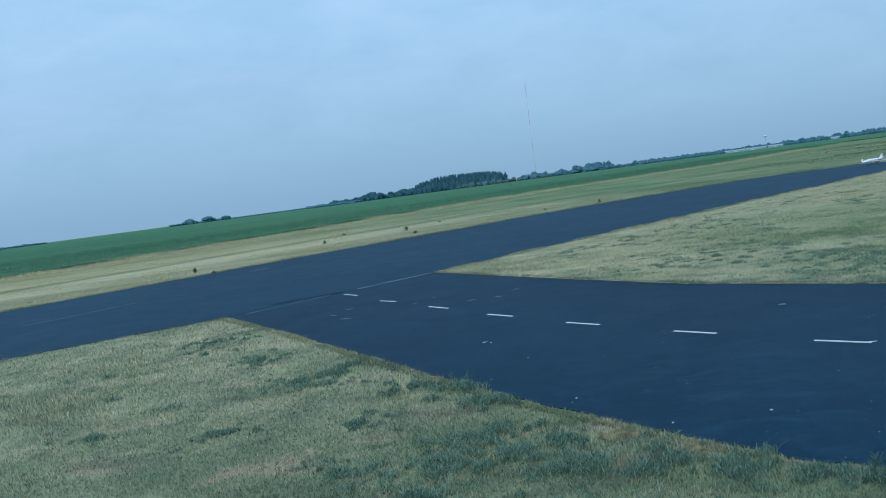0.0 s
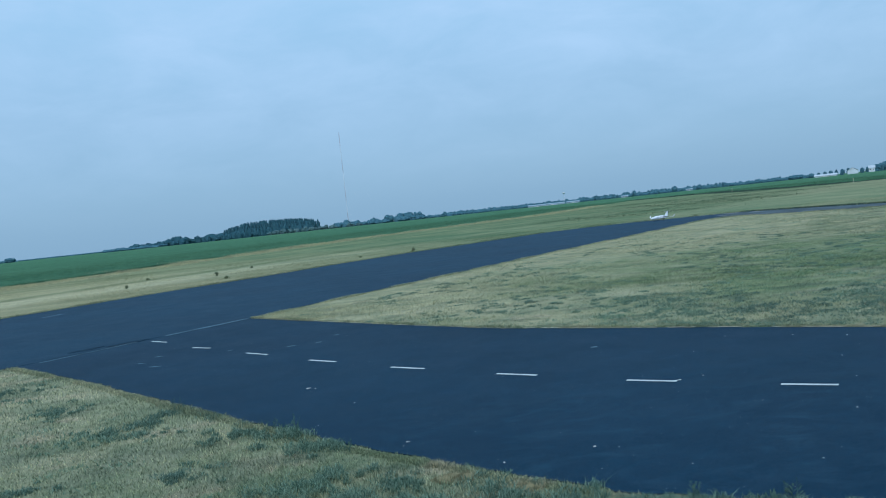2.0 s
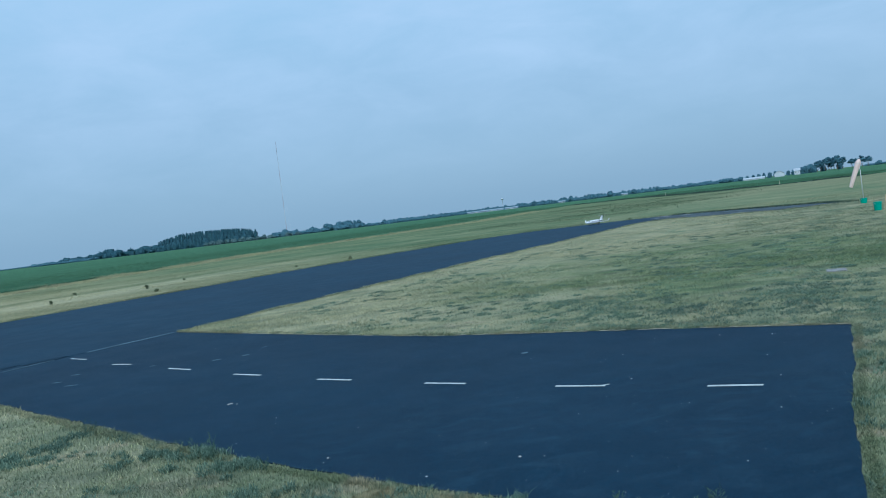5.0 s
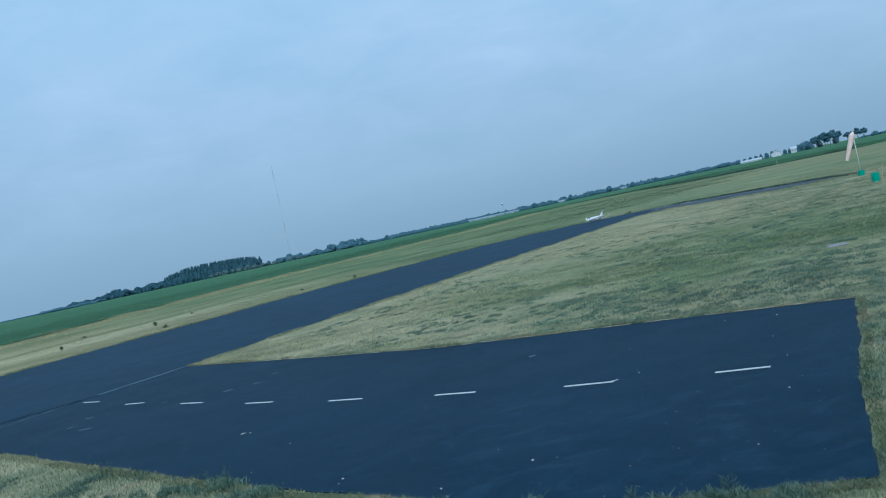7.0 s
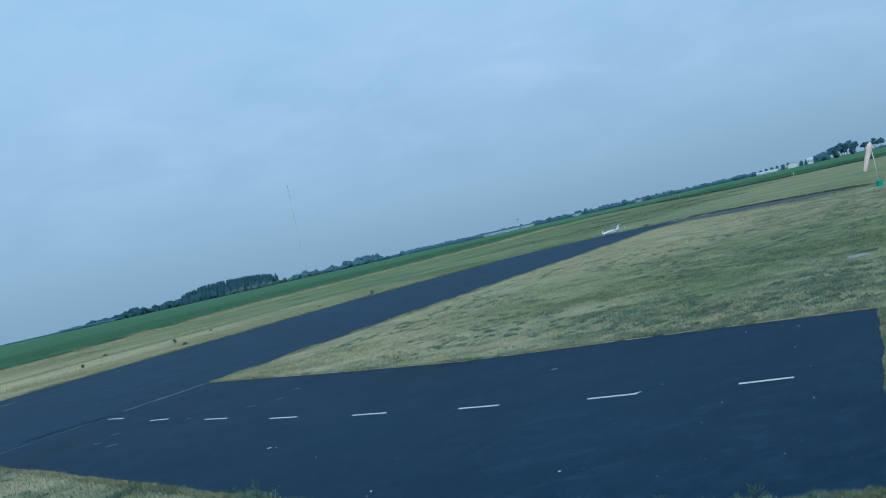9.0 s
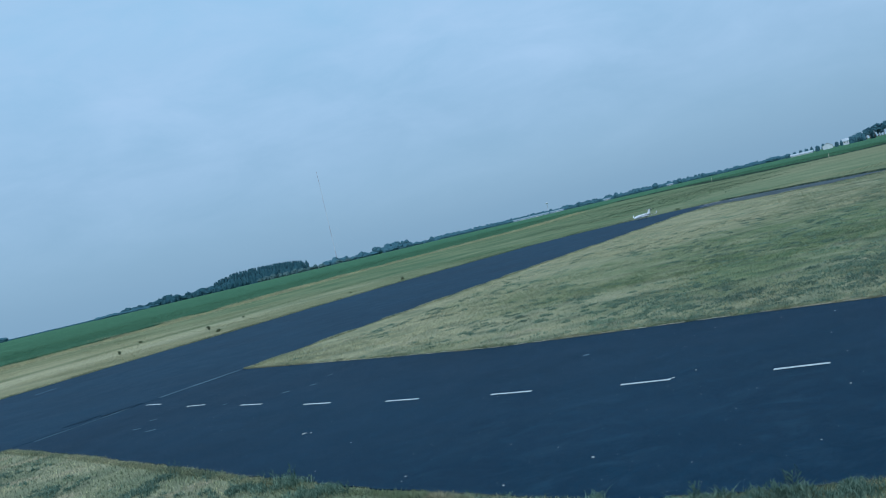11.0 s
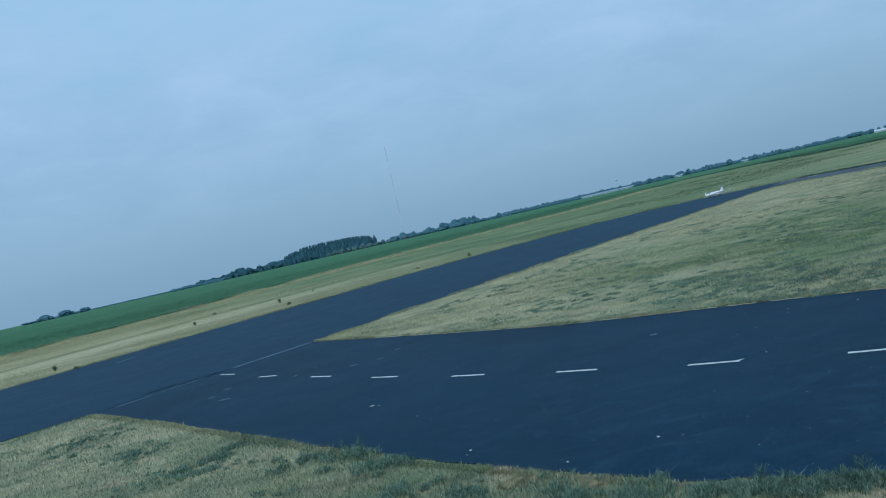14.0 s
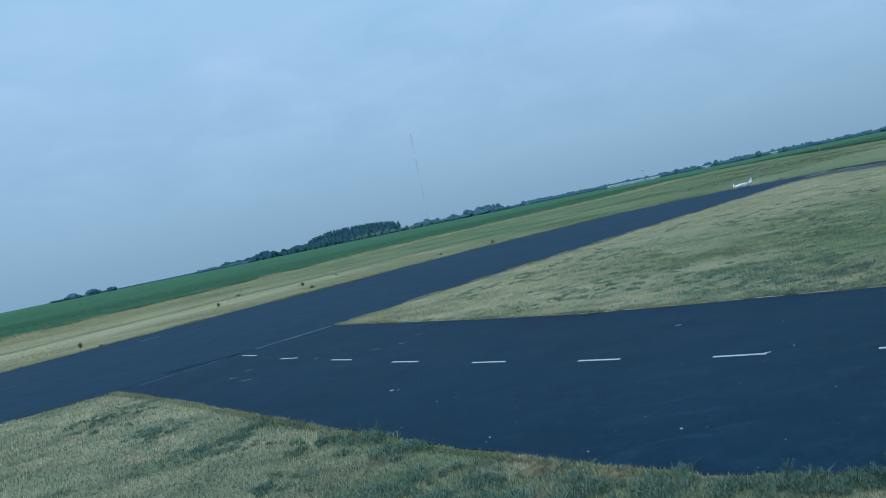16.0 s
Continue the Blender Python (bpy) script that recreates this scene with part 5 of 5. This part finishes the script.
stake(114.49, 181.05, 1.0, 3, 50, "pale wooden marker stake at the field's edge", ROOTS, 0.10)


def cover_slab(x, y, turn):
    bm = box(bmesh.new(), 0, 0, 0.0, 0.31, 0.38, 0.06, 0.012)
    rng = random.Random(9)
    for v in bm.verts:
        v.co += Vector((rng.uniform(-0.012, 0.012), rng.uniform(-0.012, 0.012), 0))
    ob = part("concrete_slab", bm, CONCRETE)
    ob.matrix_basis = pose(x, y, -0.030, 0, 0, turn)
    return tagged(ob, "pale weathered concrete slab sunk in the turf", "slab")


cover_slab(10.30, 11.45, -40.0)
# ---- the far farm, works and masts ----
def farm_building(az, d, length, depth, eave, ridge, wall, roof, label, name="farm_building", doors=1, windows=2, along_view=False):
    x, y = at(az, d)
    b = tagged(thing(name, x, y, -0.014, -az + (90 if along_view else 0)), label, "building", "far farm buildings")
    L, D = length / 2, depth / 2
    bm = bmesh.new()
    v = [bm.verts.new(c) for c in ((-L, -D, 0), (L, -D, 0), (L, D, 0), (-L, D, 0), (-L, -D, eave), (L, -D, eave), (L, D, eave), (-L, D, eave), (-L, 0, ridge), (L, 0, ridge))]
    for f in ((0, 1, 5, 4), (2, 3, 7, 6), (1, 2, 6, 9, 5), (3, 0, 4, 8, 7)):
        bm.faces.new([v[i] for i in f])
    part("wall", bm, wall, b)
    o = 0.5
    for s in (1, -1):
        bm = bmesh.new()
        k = (ridge - eave) / D
        q = [(-L - o, s * (D + o), eave - k * o), (L + o, s * (D + o), eave - k * o), (L + o, 0, ridge), (-L - o, 0, ridge)]
        up = [bm.verts.new((a, c, z + 0.18)) for a, c, z in q]
        lo = [bm.verts.new((a, c, z + 0.02)) for a, c, z in q]
        bm.faces.new(up)
        bm.faces.new(lo[::-1])
        for i in range(4):
            bm.faces.new((up[i], up[(i + 1) % 4], lo[(i + 1) % 4], lo[i]))
        part("roof", bm, roof, b)
    for i in range(doors):
        part("door", box(bmesh.new(), (i - (doors - 1) / 2) * length / max(doors, 1) * 0.6, -D - 0.05, eave * 0.36, min(3.0, length * 0.2), 0.12, eave * 0.72, 0.02), GREYWALL, b, "grey sliding door")
    for i in range(windows):
        w = part("window", box(bmesh.new(), -L + length * (i + 0.5) / windows, -D - 0.04, eave * 0.62, 1.1, 0.1, 1.2, 0.02), HAZY_WHITEWALL, b)
        part("pane", box(bmesh.new(), -L + length * (i + 0.5) / windows, -D - 0.10, eave * 0.62, 0.8, 0.05, 0.9), DARKGLASS, w, "dark pane")
    return b


farm_building(37.90, 880, 19.5, 9, 1.2, 2.5, HAZY_WHITEWALL, HAZY_ROOF, "long low white farm shed with metal roof", doors=2, windows=0)
farm_building(39.42, 880, 14, 9.0, 3.4, 6.0, HAZY_WHITEWALL, HAZY_ROOF, "white gabled barn with pale metal roof", doors=1, windows=2, along_view=True)
farm_building(40.47, 885, 5.2, 8, 4.0, 6.0, HAZY_WHITEWALL, HAZY_ROOF, "small white two-storey farmhouse", doors=1, windows=2)
for i, (a, ln) in enumerate([(19.66, 26), (20.68, 34), (22.07, 18), (25.51, 9), (29.70, 8), (7.01, 10)]):
    farm_building(a, 1180, ln, 10, 1.8, 2.8, HAZY_FARWALL, HAZY_FARWALL, "distant low white building among trees", "far_building", 1, 2)


def water_tower(az, d):
    x, y = at(az, d)
    t = tagged(thing("water_tower", x, y, -0.014), "pale water tower beyond the trees", "water tower")
    part("stem", lathe([(0, 0.9), (1.5, 0.45), (17.0, 0.4), (18.0, 1.0)], 14), HAZY_ROOF, t, "", True)
    part("tank", lathe([(17.6, 1.0), (18.2, 2.2), (19.2, 2.7), (20.2, 2.2), (20.8, 0.8)], 18), HAZY_ROOF, t, "", True)


water_tower(21.51, 1500)


def radio_mast(az, d, height, name, guys):
    x, y = at(az, d)
    m = tagged(thing(name, x, y, -0.014), "tall guyed lattice mast banded in red and white", "radio mast", "far masts")
    n = 7
    for i in range(n):
        bm = bmesh.new()
        z0, z1 = height * i / n, height * (i + 1) / n
        w, s = height * 0.0030, height * 0.0007
        legs = [(w * math.cos(q), w * math.sin(q)) for q in (0.3, 2.39, 4.49)]

        def bar(p, q, r):
            p, q = Vector(p), Vector(q)
            u = (q - p).orthogonal().normalized() * r
            v = (q - p).normalized().cross(u)
            a = [bm.verts.new(p + c) for c in (u, v, -u, -v)]
            b = [bm.verts.new(q + c) for c in (u, v, -u, -v)]
            for k in range(4):
                bm.faces.new((a[k], a[(k + 1) % 4], b[(k + 1) % 4], b[k]))
        for lx, ly in legs:
            bar((lx, ly, z0), (lx, ly, z1), s)
        for k in range(5):
            za, zb = z0 + (z1 - z0) * k / 5, z0 + (z1 - z0) * (k + 1) / 5
            for q in range(3):
                bar((*legs[q], za), (*legs[(q + 1) % 3], zb), s * 0.6)
        part("mast_section", bm, HAZY_MASTRED if i % 2 == 0 else HAZY_MASTWHITE, m)
    for z in (0.45, 0.8):
        for q in range(guys):
            bm = bmesh.new()
            a = 0.5 + math.tau * q / max(guys, 1)
            p0, p1 = Vector((0, 0, height * z)), Vector((height * 0.5 * math.cos(a), height * 0.5 * math.sin(a), 0))
            u = Vector((0.02, 0.02, 0.02))
            vs = [bm.verts.new(c) for c in (p0 + u, p0 - u, p1 - u, p1 + u)]
            bm.faces.new(vs)
            part("guy_wire", bm, GALV, m)


radio_mast(6.69, 1500, 168, "radio_mast", 3)
radio_mast(-7.02, 1400, 18, "small_mast", 0)
